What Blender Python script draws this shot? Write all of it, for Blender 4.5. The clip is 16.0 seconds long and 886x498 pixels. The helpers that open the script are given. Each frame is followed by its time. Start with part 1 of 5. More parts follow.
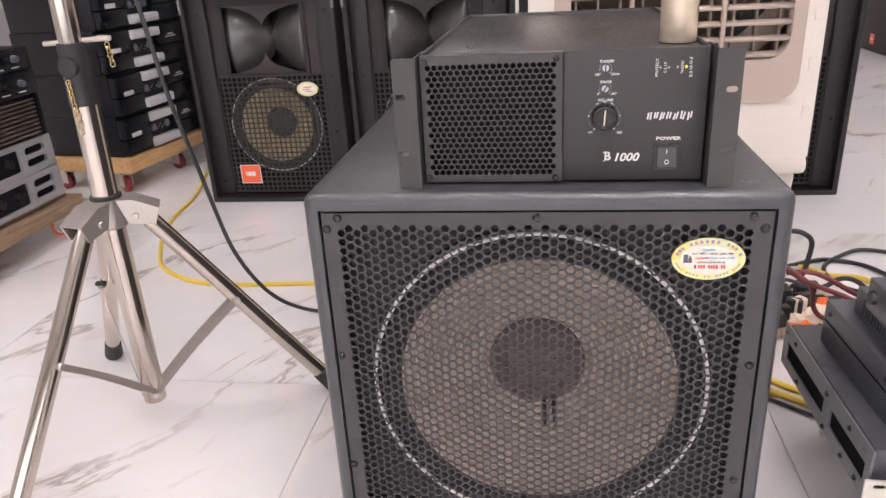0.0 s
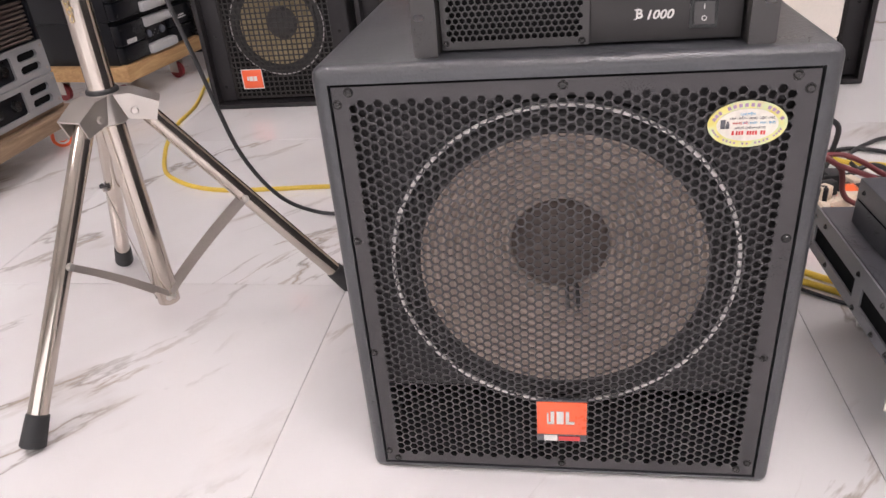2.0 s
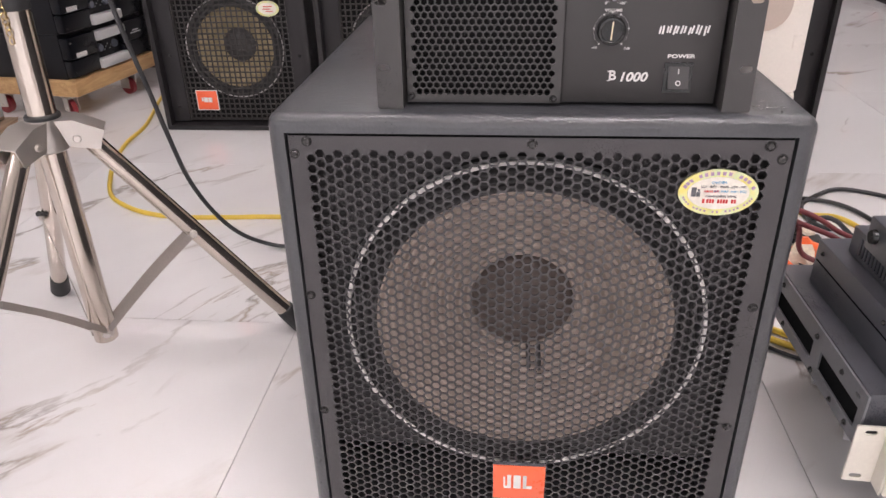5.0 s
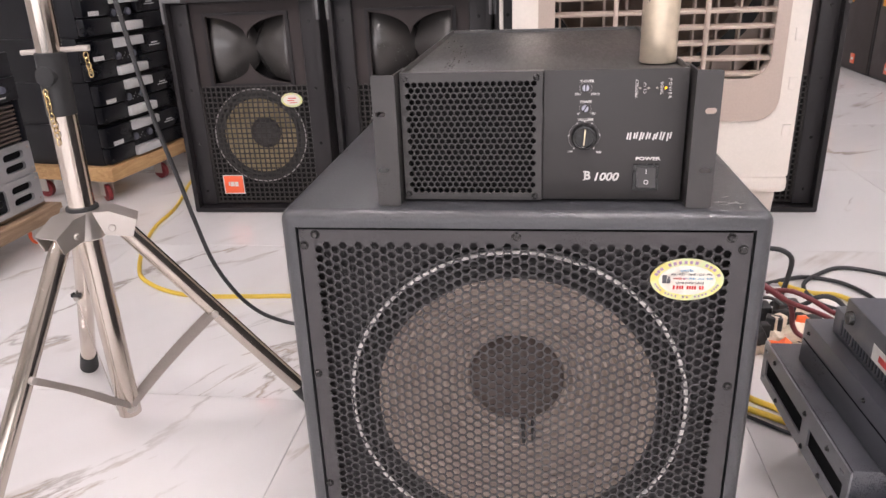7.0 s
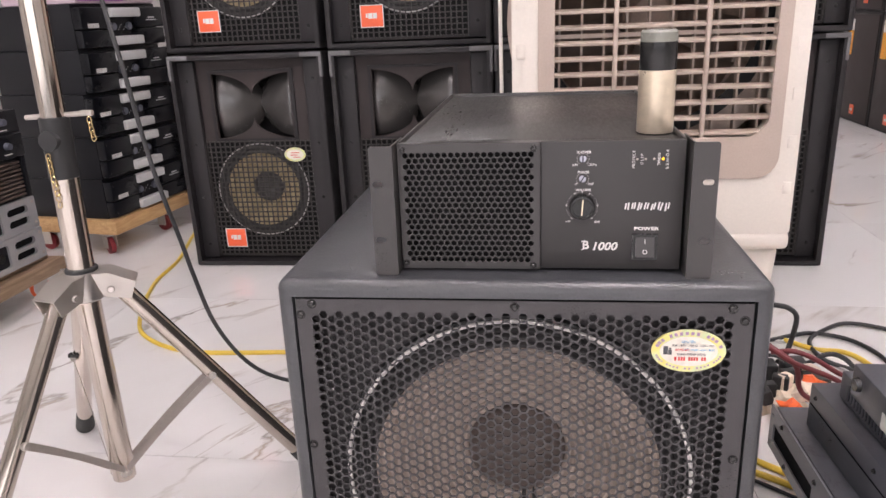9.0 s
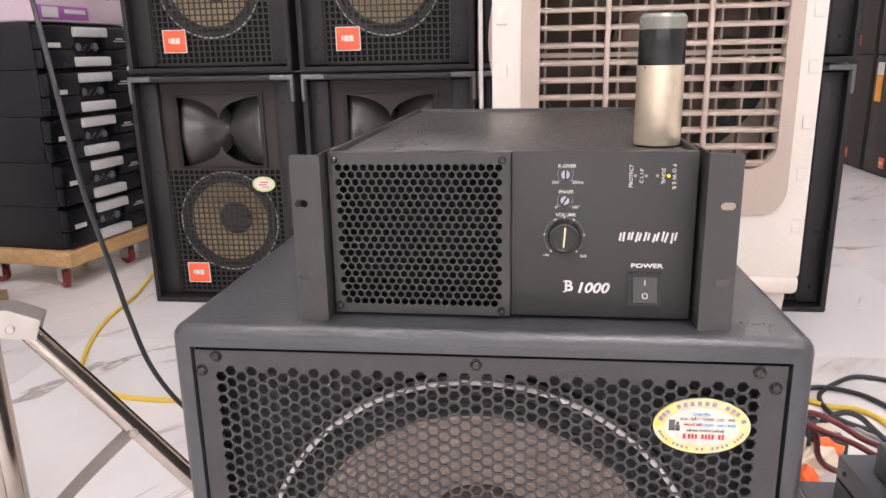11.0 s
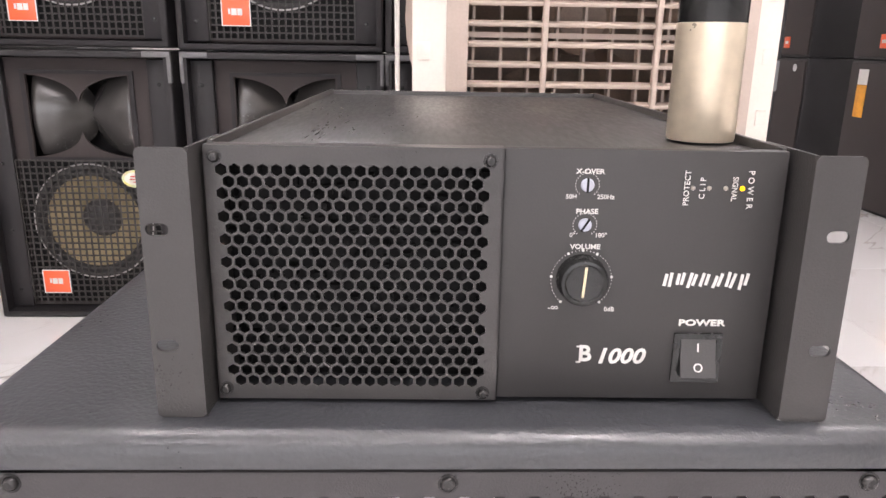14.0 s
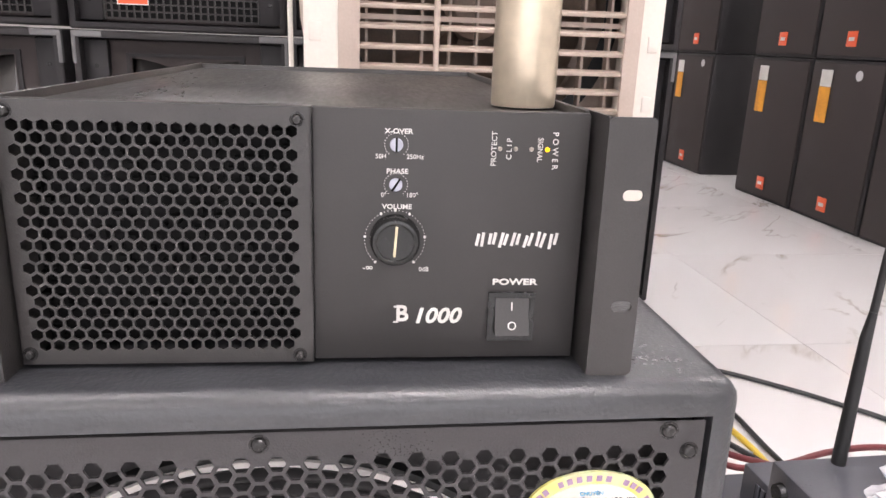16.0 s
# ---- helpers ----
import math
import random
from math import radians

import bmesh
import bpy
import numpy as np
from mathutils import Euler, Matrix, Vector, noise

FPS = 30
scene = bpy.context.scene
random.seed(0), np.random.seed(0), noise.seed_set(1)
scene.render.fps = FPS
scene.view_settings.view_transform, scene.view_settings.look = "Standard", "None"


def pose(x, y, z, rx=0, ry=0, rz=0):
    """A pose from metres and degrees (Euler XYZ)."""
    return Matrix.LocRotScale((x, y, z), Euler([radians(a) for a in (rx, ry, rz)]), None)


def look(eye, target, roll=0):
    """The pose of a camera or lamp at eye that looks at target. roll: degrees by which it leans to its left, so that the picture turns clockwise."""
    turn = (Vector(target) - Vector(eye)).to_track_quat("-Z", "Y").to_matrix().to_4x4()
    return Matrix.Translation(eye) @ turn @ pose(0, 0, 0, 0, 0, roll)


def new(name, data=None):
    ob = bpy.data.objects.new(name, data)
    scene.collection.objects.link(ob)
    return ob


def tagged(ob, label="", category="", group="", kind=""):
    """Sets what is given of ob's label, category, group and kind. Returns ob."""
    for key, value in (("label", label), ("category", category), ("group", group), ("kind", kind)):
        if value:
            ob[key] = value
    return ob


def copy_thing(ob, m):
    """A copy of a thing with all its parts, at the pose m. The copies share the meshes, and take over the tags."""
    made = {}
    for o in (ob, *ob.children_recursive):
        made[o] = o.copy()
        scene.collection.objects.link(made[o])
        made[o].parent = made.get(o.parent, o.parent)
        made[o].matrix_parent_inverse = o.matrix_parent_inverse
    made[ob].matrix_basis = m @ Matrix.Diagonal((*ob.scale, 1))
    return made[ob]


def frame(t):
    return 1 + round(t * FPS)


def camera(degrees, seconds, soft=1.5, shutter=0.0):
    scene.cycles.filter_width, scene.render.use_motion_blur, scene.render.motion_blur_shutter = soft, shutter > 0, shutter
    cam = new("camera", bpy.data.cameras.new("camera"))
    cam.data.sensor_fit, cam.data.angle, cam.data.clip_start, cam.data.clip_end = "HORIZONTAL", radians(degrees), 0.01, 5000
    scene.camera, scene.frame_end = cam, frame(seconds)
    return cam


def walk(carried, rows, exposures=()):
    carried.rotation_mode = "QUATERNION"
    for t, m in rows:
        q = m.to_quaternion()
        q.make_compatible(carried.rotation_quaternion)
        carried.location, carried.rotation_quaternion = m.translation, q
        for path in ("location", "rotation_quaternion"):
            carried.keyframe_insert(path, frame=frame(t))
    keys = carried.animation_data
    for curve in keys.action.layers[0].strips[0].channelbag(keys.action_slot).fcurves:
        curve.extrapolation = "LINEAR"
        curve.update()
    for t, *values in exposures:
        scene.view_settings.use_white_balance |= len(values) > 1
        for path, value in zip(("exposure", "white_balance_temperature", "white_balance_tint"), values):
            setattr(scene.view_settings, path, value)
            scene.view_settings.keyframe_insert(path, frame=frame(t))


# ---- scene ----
cam = camera(63.4, 16.0)
PATH = [
    (0, (0.015, -0.012, 1.127), (-0.276, 1.809, 0.354), -3.4),
    (0.5, (0.015, -0.009, 1.116), (-0.273, 1.803, 0.319), -3.9),
    (1, (0.009, -0.004, 1.104), (-0.285, 1.789, 0.27), -4.4),
    (1.5, (-0.002, 0.009, 1.077), (-0.318, 1.763, 0.168), -5.3),
    (2, (-0.013, 0.011, 1.052), (-0.323, 1.726, 0.071), -5.3),
    (2.5, (-0.018, 0.02, 1.02), (-0.296, 1.709, -0.013), -4.5),
    (3, (-0.015, 0.037, 0.99), (-0.257, 1.716, -0.07), -3.4),
    (3.5, (-0.023, 0.061, 0.964), (-0.23, 1.741, -0.1), -2.2),
    (4, (-0.046, 0.071, 1.003), (-0.236, 1.773, -0.031), -1.6),
    (4.5, (-0.037, 0.076, 1.053), (-0.219, 1.805, 0.065), -1.4),
    (4.7, (-0.035, 0.085, 1.063), (-0.215, 1.826, 0.095), -1.4),
    (7, (0.024, 0.001, 1.133), (-0.227, 1.839, 0.386), -2.3),
    (7.5, (0.019, -0.006, 1.136), (-0.25, 1.841, 0.419), -2.2),
    (8, (0.017, -0.007, 1.136), (-0.259, 1.849, 0.445), -2.3),
    (8.5, (0.022, 0.003, 1.146), (-0.25, 1.871, 0.485), -2.4),
    (9, (0.032, 0.023, 1.163), (-0.231, 1.904, 0.536), -2.4),
    (9.2, (0.027, 0.033, 1.166), (-0.224, 1.918, 0.548), -2.5),
    (11.3, (0.057, 0.314, 1.083), (-0.167, 2.232, 0.563), -0.8),
    (11.5, (0.038, 0.354, 1.086), (-0.134, 2.277, 0.566), -0.3),
    (12, (0.015, 0.385, 1.087), (-0.104, 2.325, 0.616), 0.5),
    (12.5, (-0.023, 0.419, 1.087), (-0.114, 2.364, 0.63), 0.8),
    (13, (-0.081, 0.522, 1.067), (-0.136, 2.463, 0.587), 0.7),
    (13.5, (-0.051, 0.565, 1.04), (-0.049, 2.498, 0.528), 1.2),
    (14, (-0.022, 0.551, 1.049), (0.037, 2.475, 0.507), 0.9),
    (14.5, (0.017, 0.554, 1.038), (0.144, 2.469, 0.474), 1.3),
    (15, (0.051, 0.554, 1.019), (0.234, 2.463, 0.451), 1.5),
    (15.5, (0.076, 0.54, 1.018), (0.308, 2.445, 0.455), 1.8),
    (16, (0.064, 0.536, 1.029), (0.314, 2.441, 0.472), 2.2),
]
U = 0.692          # metres per plan unit: floor tiles 1.156 units wide are 0.80 m
walk(cam, [(t, look(Vector(eye) * U, Vector(target) * U, roll)) for t, eye, target, roll in PATH],
     exposures=[(0, 0.43, 6450, 11), (2.5, 0.21, 6450, 11), (3.5, 0.14, 6450, 11), (4.5, 0.24, 6450, 11), (7, 0.45, 6450, 11), (9.2, 0.40, 6450, 11), (11.3, 0.55, 6450, 10), (12.6, 0.62, 6450, 10), (13.6, 0.78, 6430, 9), (14.5, 0.76, 6420, 8.5), (16, 0.69, 6400, 8.5)])

# ---- light ----
world = bpy.data.worlds.new("world")
world.use_nodes = True
world.node_tree.nodes["Background"].inputs["Color"].default_value = (0.9, 0.95, 1.0, 1)
world.node_tree.nodes["Background"].inputs["Strength"].default_value = 0.3
scene.world = world
LAMP = 52.0        # strength of the ceiling panels
# added fill light from behind the camera, to brighten the front faces
front_fill = bpy.data.lights.new("shopfront_daylight", "AREA")
front_fill.shape, front_fill.size, front_fill.size_y, front_fill.energy, front_fill.color = "RECTANGLE", 7.4 * U * 1.3, 3.0 * U, 75.0, (1.0, 0.93, 0.95)
new("shopfront_daylight", front_fill).matrix_world = look((-1.0 * U, -5.95 * U, 1.95 * U), (-0.6 * U, 0, 1.4 * U))


# ---- materials ----
def nodes_of(name):
    m = bpy.data.materials.new(name)
    m.use_nodes = True
    nt = m.node_tree
    return m, nt, nt.nodes["Principled BSDF"]


def noise_node(nt, scale, detail=3.0, rough=0.55, vec=None):
    n = nt.nodes.new("ShaderNodeTexNoise")
    n.inputs["Scale"].default_value, n.inputs["Detail"].default_value, n.inputs["Roughness"].default_value = scale, detail, rough
    if vec is not None:
        nt.links.new(vec, n.inputs["Vector"])
    return n


def ramp_node(nt, fac, stops):
    r = nt.nodes.new("ShaderNodeValToRGB")
    while len(r.color_ramp.elements) < len(stops):
        r.color_ramp.elements.new(0.5)
    for e, (p, c) in zip(r.color_ramp.elements, stops):
        e.position, e.color = p, (*c, 1) if len(c) == 3 else c
    nt.links.new(fac, r.inputs["Fac"])
    return r


def math_node(nt, op, a, b=None, clamp=False):
    n = nt.nodes.new("ShaderNodeMath")
    n.operation, n.use_clamp = op, clamp
    for i, v in enumerate((a, b)):
        if v is None:
            continue
        if isinstance(v, (int, float)):
            n.inputs[i].default_value = v
        else:
            nt.links.new(v, n.inputs[i])
    return n.outputs[0]


def surf(name, base, rough=0.5, metal=0.0, var=0.15, blot=6.0, grain=250.0, bump=0.08, rvar=0.12, coat=0.0, stretch=None, spec=0.5):
    """A surface with large blotches and fine grain, in world metres."""
    m, nt, b = nodes_of(name)
    geo = nt.nodes.new("ShaderNodeNewGeometry")
    vec = geo.outputs["Position"]
    if stretch:
        mp = nt.nodes.new("ShaderNodeMapping")
        mp.inputs["Scale"].default_value = stretch
        nt.links.new(vec, mp.inputs["Vector"])
        vec = mp.outputs[0]
    big, fine = noise_node(nt, blot, 4, 0.6, vec), noise_node(nt, grain, 2, 0.5, vec)
    mixed = math_node(nt, "ADD", math_node(nt, "MULTIPLY", big.outputs["Fac"], 0.65), math_node(nt, "MULTIPLY", fine.outputs["Fac"], 0.35))
    lo, hi = [max(c * (1 - var), 0) for c in base], [min(c * (1 + var), 1) for c in base]
    col = ramp_node(nt, mixed, [(0.3, lo), (0.7, hi)])
    nt.links.new(col.outputs[0], b.inputs["Base Color"])
    r = nt.nodes.new("ShaderNodeMapRange")
    r.inputs["From Min"].default_value, r.inputs["From Max"].default_value = 0.3, 0.7
    r.inputs["To Min"].default_value, r.inputs["To Max"].default_value = max(rough - rvar, 0.02), min(rough + rvar, 1)
    nt.links.new(mixed, r.inputs["Value"])
    nt.links.new(r.outputs[0], b.inputs["Roughness"])
    b.inputs["Metallic"].default_value = metal
    b.inputs["Specular IOR Level"].default_value = spec
    b.inputs["Coat Weight"].default_value = coat
    if bump:
        bp = nt.nodes.new("ShaderNodeBump")
        bp.inputs["Strength"].default_value, bp.inputs["Distance"].default_value = bump, 0.002
        nt.links.new(fine.outputs["Fac"], bp.inputs["Height"])
        nt.links.new(bp.outputs[0], b.inputs["Normal"])
    return m


def glow(name, colour, strength):
    m, nt, b = nodes_of(name)
    b.inputs["Base Color"].default_value = (*colour, 1)
    b.inputs["Emission Color"].default_value = (*colour, 1)
    b.inputs["Emission Strength"].default_value = strength
    return m


def marble():
    m, nt, b = nodes_of("polished_marble_tile")
    geo, info = nt.nodes.new("ShaderNodeNewGeometry"), nt.nodes.new("ShaderNodeObjectInfo")
    off = nt.nodes.new("ShaderNodeVectorMath")
    off.operation = "SCALE"
    off.inputs[0].default_value = (17.0, 9.0, 5.0)
    nt.links.new(info.outputs["Random"], off.inputs["Scale"])
    add = nt.nodes.new("ShaderNodeVectorMath")
    nt.links.new(geo.outputs["Position"], add.inputs[0])
    nt.links.new(off.outputs[0], add.inputs[1])
    mp = nt.nodes.new("ShaderNodeMapping")
    turned = nt.nodes.new("ShaderNodeMapping")
    turned.inputs["Rotation"].default_value = (0, 0, radians(-52))
    nt.links.new(add.outputs[0], turned.inputs["Vector"])
    nt.links.new(turned.outputs[0], mp.inputs["Vector"])
    v = mp.outputs[0]

    def vein_lines(scale, warp, detail, width, edge, vec):
        """Thin level lines of a warped cloud: broken, branching cracks."""
        n = noise_node(nt, scale, detail, 0.56, vec)
        n.inputs["Distortion"].default_value = warp
        ridge = math_node(nt, "ABSOLUTE", math_node(nt, "SUBTRACT", n.outputs["Fac"], 0.5))
        return ramp_node(nt, ridge, [(0.0, (1, 1, 1)), (width, (0.7,) * 3), (edge, (0, 0, 0))]).outputs[0]

    mp.inputs["Scale"].default_value = (0.42, 1.25, 1.0)
    n2, mask, mask2 = noise_node(nt, 14, 4, 0.6, v), noise_node(nt, 1.7, 3, 0.5, v), noise_node(nt, 2.4, 3, 0.5, turned.outputs[0])
    mk = ramp_node(nt, mask.outputs["Fac"], [(0.49, (0, 0, 0)), (0.58, (1, 1, 1))]).outputs[0]
    mk2 = ramp_node(nt, mask2.outputs["Fac"], [(0.53, (0, 0, 0)), (0.63, (1, 1, 1))]).outputs[0]
    mk3 = ramp_node(nt, mask2.outputs["Fac"], [(0.36, (0.7,) * 3), (0.45, (0, 0, 0))]).outputs[0]
    grit = ramp_node(nt, n2.outputs["Fac"], [(0.35, (0.2,) * 3), (0.6, (1, 1, 1))]).outputs[0]
    main = math_node(nt, "MULTIPLY", vein_lines(1.05, 0.45, 8, 0.0026, 0.0068, v), mk)
    thin = math_node(nt, "MULTIPLY", vein_lines(1.5, 0.6, 8, 0.002, 0.006, v), mk3)
    brown = math_node(nt, "MULTIPLY", math_node(nt, "MULTIPLY", vein_lines(1.05, 0.45, 8, 0.007, 0.024, v), grit), mk2)
    soft = noise_node(nt, 1.1, 4, 0.6, v)
    ground = ramp_node(nt, soft.outputs["Fac"], [(0.35, (0.73, 0.705, 0.70)), (0.6, (0.80, 0.785, 0.78))])
    under = nt.nodes.new("ShaderNodeMix")
    under.data_type = "RGBA"
    nt.links.new(math_node(nt, "MULTIPLY", brown, 0.75), under.inputs["Factor"])
    nt.links.new(ground.outputs[0], under.inputs[6])
    under.inputs[7].default_value = (0.36, 0.29, 0.23, 1)
    vein_col = ramp_node(nt, n2.outputs["Fac"], [(0.4, (0.20, 0.17, 0.15)), (0.6, (0.33, 0.25, 0.17))])
    mix = nt.nodes.new("ShaderNodeMix")
    mix.data_type = "RGBA"
    nt.links.new(math_node(nt, "MULTIPLY", math_node(nt, "MAXIMUM", main, thin), 0.72), mix.inputs["Factor"])
    nt.links.new(under.outputs[2], mix.inputs[6])
    nt.links.new(vein_col.outputs[0], mix.inputs[7])
    b.inputs["Specular IOR Level"].default_value = 1.0
    b.inputs["IOR"].default_value = 1.62
    nt.links.new(mix.outputs[2], b.inputs["Base Color"])
    smear = noise_node(nt, 5, 3, 0.6, geo.outputs["Position"])
    rr = ramp_node(nt, smear.outputs["Fac"], [(0.35, (0.025,) * 3), (0.7, (0.06,) * 3)])
    nt.links.new(rr.outputs[0], b.inputs["Roughness"])
    return m


def wood(name, c0, c1, turn=0.0):
    m, nt, b = nodes_of(name)
    geo = nt.nodes.new("ShaderNodeNewGeometry")
    mp = nt.nodes.new("ShaderNodeMapping")
    mp.inputs["Scale"].default_value, mp.inputs["Rotation"].default_value = (30, 4, 60), (0, 0, turn)
    nt.links.new(geo.outputs["Position"], mp.inputs["Vector"])
    n, g = noise_node(nt, 1.0, 6, 0.6, mp.outputs[0]), noise_node(nt, 6, 3, 0.5, geo.outputs["Position"])
    n.inputs["Distortion"].default_value = 1.5
    c = ramp_node(nt, math_node(nt, "ADD", math_node(nt, "MULTIPLY", n.outputs["Fac"], 0.7), math_node(nt, "MULTIPLY", g.outputs["Fac"], 0.3)), [(0.35, c0), (0.65, c1)])
    nt.links.new(c.outputs[0], b.inputs["Base Color"])
    b.inputs["Roughness"].default_value = 0.65
    bp = nt.nodes.new("ShaderNodeBump")
    bp.inputs["Strength"].default_value, bp.inputs["Distance"].default_value = 0.3, 0.001
    nt.links.new(n.outputs["Fac"], bp.inputs["Height"])
    nt.links.new(bp.outputs[0], b.inputs["Normal"])
    return m


def foil():
    """Holographic yellow sticker film."""
    m, nt, b = nodes_of("holographic_foil")
    geo = nt.nodes.new("ShaderNodeNewGeometry")
    n = noise_node(nt, 45, 2, 0.5, geo.outputs["Position"])
    c = ramp_node(nt, n.outputs["Fac"], [(0.3, (0.68, 0.56, 0.10)), (0.45, (0.70, 0.66, 0.26)), (0.55, (0.58, 0.66, 0.38)), (0.68, (0.72, 0.52, 0.32))])
    nt.links.new(c.outputs[0], b.inputs["Base Color"])
    b.inputs["Roughness"].default_value, b.inputs["Metallic"].default_value = 0.35, 0.15
    return m


MARBLE = marble()
GROUT = surf("grout", (0.62, 0.50, 0.46), 0.8)
PLASTER = surf("white_plaster", (0.60, 0.585, 0.57), 0.85, var=0.04, blot=1.5)
SUBPAINT = surf("pebbled_black_paint", (0.043, 0.044, 0.049), 0.33, var=0.24, blot=9, grain=330, bump=0.24, rvar=0.08, spec=0.75)
GRILLEBLK = surf("black_powder_coat", (0.044, 0.041, 0.043), 0.34, var=0.18, grain=900, bump=0.12)
AMPBLK = surf("satin_black_steel", (0.043, 0.040, 0.039), 0.33, var=0.14, blot=12, grain=900, bump=0.10, rvar=0.07)
AMPPANEL = surf("matte_black_panel_film", (0.034, 0.0318, 0.0312), 0.5, var=0.12, blot=12, grain=900, bump=0.05, rvar=0.05)
FOAMBACKING = surf("black_foam_and_backing", (0.005, 0.0047, 0.005), 0.7, var=0.5, blot=60, grain=400, spec=0.2)
SUBBAFFLE = surf("sub_baffle_black", (0.030, 0.028, 0.029), 0.75, var=0.25, grain=400)
AMPTOP = surf("brushed_black_lid", (0.030, 0.0285, 0.028), 0.33, var=0.2, blot=7, grain=400, bump=0.06, stretch=(1, 0.15, 1))
# near-black colour that stands for the shade inside gaps, slots and the port
DARK = surf("black_gap_shade", (0.006, 0.006, 0.007), 0.9, bump=0, spec=0.15)
BAFFLE = surf("dark_baffle", (0.045, 0.0365, 0.0355), 0.62, var=0.2, grain=400, spec=0.3)
CONE = surf("brown_paper_cone", (0.40, 0.328, 0.280), 0.50, var=0.16, blot=22, grain=500, bump=0.35)
CAP = surf("dark_dust_cap", (0.085, 0.063, 0.053), 0.65, var=0.2, blot=30, grain=500, bump=0.3)
RUBBER = surf("black_rubber", (0.018, 0.018, 0.019), 0.55, var=0.2, grain=300)
SURROUND = surf("foam_surround", (0.032, 0.030, 0.031), 0.7, var=0.25, grain=400)
RIMGREY = surf("dull_rim_metal", (0.42, 0.40, 0.39), 0.4, var=0.35, blot=30)
RINGWHITE = surf("grey_gasket_ring", (0.80, 0.76, 0.74), 0.4, var=0.1)
CHROME = surf("chromed_steel", (0.53, 0.472, 0.42), 0.12, 1.0, var=0.08, blot=14, grain=120, bump=0.03, rvar=0.06, stretch=(1, 1, 0.1))
CASTMETAL = surf("cast_zinc", (0.52, 0.485, 0.45), 0.30, 0.85, var=0.04, blot=20, bump=0.0, rvar=0.03, grain=30)
STEEL = surf("flat_steel", (0.45, 0.405, 0.37), 0.42, 0.3, var=0.12, grain=300)
ALU = surf("scratched_aluminium_tube", (0.70, 0.60, 0.46), 0.34, 0.6, var=0.09, blot=40, grain=160, bump=0.06, rvar=0.07)
BRASS = surf("brass_chain", (0.62, 0.47, 0.24), 0.25, 1.0, var=0.1)
SCREW = surf("dark_screw", (0.050, 0.048, 0.048), 0.24, 0.6, var=0.1)
PRINT = surf("white_print", (0.68, 0.665, 0.635), 0.6, var=0.12, blot=40, bump=0)
CREAMPRINT = surf("cream_print", (0.72, 0.62, 0.42), 0.5, var=0.05, bump=0)
ORANGE = surf("orange_badge", (0.86, 0.125, 0.04), 0.35, var=0.06, bump=0.02, coat=0.4)
BADGEGREY = surf("badge_grey", (0.09, 0.09, 0.10), 0.3, bump=0)
REDINK = surf("red_ink", (0.62, 0.05, 0.05), 0.5, bump=0)
BLUEINK = surf("blue_ink", (0.10, 0.38, 0.62), 0.5, bump=0)
PURPLEINK = surf("purple_ink", (0.36, 0.24, 0.38), 0.5, bump=0)
CAPGREY = surf("grey_green_cap", (0.22, 0.22, 0.19), 0.25, var=0.1, bump=0.02)
FOIL = foil()
PALEFOIL = surf("pale_sticker_field", (0.72, 0.68, 0.60), 0.4, var=0.15, blot=60, bump=0)
KNOB = surf("gloss_black_knob", (0.012, 0.012, 0.012), 0.22, var=0.2, bump=0.02)
TRIMPOT = surf("pale_nylon_trimmer", (0.42, 0.43, 0.50), 0.4, 0.0, var=0.1)
POT = surf("metal_trim_pot", (0.20, 0.21, 0.26), 0.35, 0.6, var=0.1)
LEDON = glow("lit_amber_led", (1.0, 0.50, 0.0), 1.5)
LEDOFF = surf("unlit_led", (0.35, 0.32, 0.27), 0.3, bump=0)
BOXBLK = surf("worn_black_carpet_paint", (0.0215, 0.0195, 0.0210), 0.46, var=0.3, blot=7, grain=500, bump=0.4, rvar=0.15, spec=0.35)
HORN = surf("gloss_black_horn", (0.060, 0.056, 0.054), 0.24, var=0.12, blot=10, bump=0.02, rvar=0.05, spec=0.9)
WIRE = surf("black_wire_mesh", (0.038, 0.034, 0.032), 0.45, var=0.15, spec=0.35)
KRAFT = surf("tan_paper_cone", (0.36, 0.29, 0.17), 0.85, var=0.15, blot=20)
GREYCAP = surf("grey_dust_cap", (0.055, 0.051, 0.053), 0.7, var=0.15)
CORNER = surf("grey_corner_guard", (0.14, 0.138, 0.142), 0.4, var=0.25)
CREAM = surf("cream_plastic", (0.76, 0.70, 0.63), 0.42, var=0.06, blot=4, grain=200, bump=0.05)
BEIGE = surf("beige_grille_plastic", (0.49, 0.40, 0.34), 0.48, var=0.08, blot=5)
FANDARK = surf("brown_fan_plastic", (0.28, 0.205, 0.16), 0.5, var=0.25, blot=7)
RACKBLK = surf("rack_black", (0.0095, 0.0098, 0.0125), 0.42, var=0.25, blot=8, spec=0.3)
RACKFRONT = surf("rack_front_black", (0.0035, 0.004, 0.0065), 0.32, var=0.2, spec=0.3)
SILVER = surf("silver_panel", (0.44, 0.44, 0.45), 0.38, 0.55, var=0.1, blot=10)
LTGREY = surf("light_grey_handle", (0.60, 0.60, 0.60), 0.42, 0.1, var=0.1)
PLY = wood("plywood_deck", (0.42, 0.24, 0.10), (0.62, 0.40, 0.19), 0.2)
OLDWOOD = wood("weathered_plank", (0.20, 0.13, 0.08), (0.36, 0.25, 0.16), 1.5)
WHEELRED = surf("dark_red_wheel", (0.20, 0.02, 0.025), 0.4)
WHEELORANGE = surf("orange_wheel", (0.80, 0.13, 0.04), 0.45)
YELLOW = surf("yellow_cable_jacket", (0.66, 0.46, 0.06), 0.5, var=0.1)
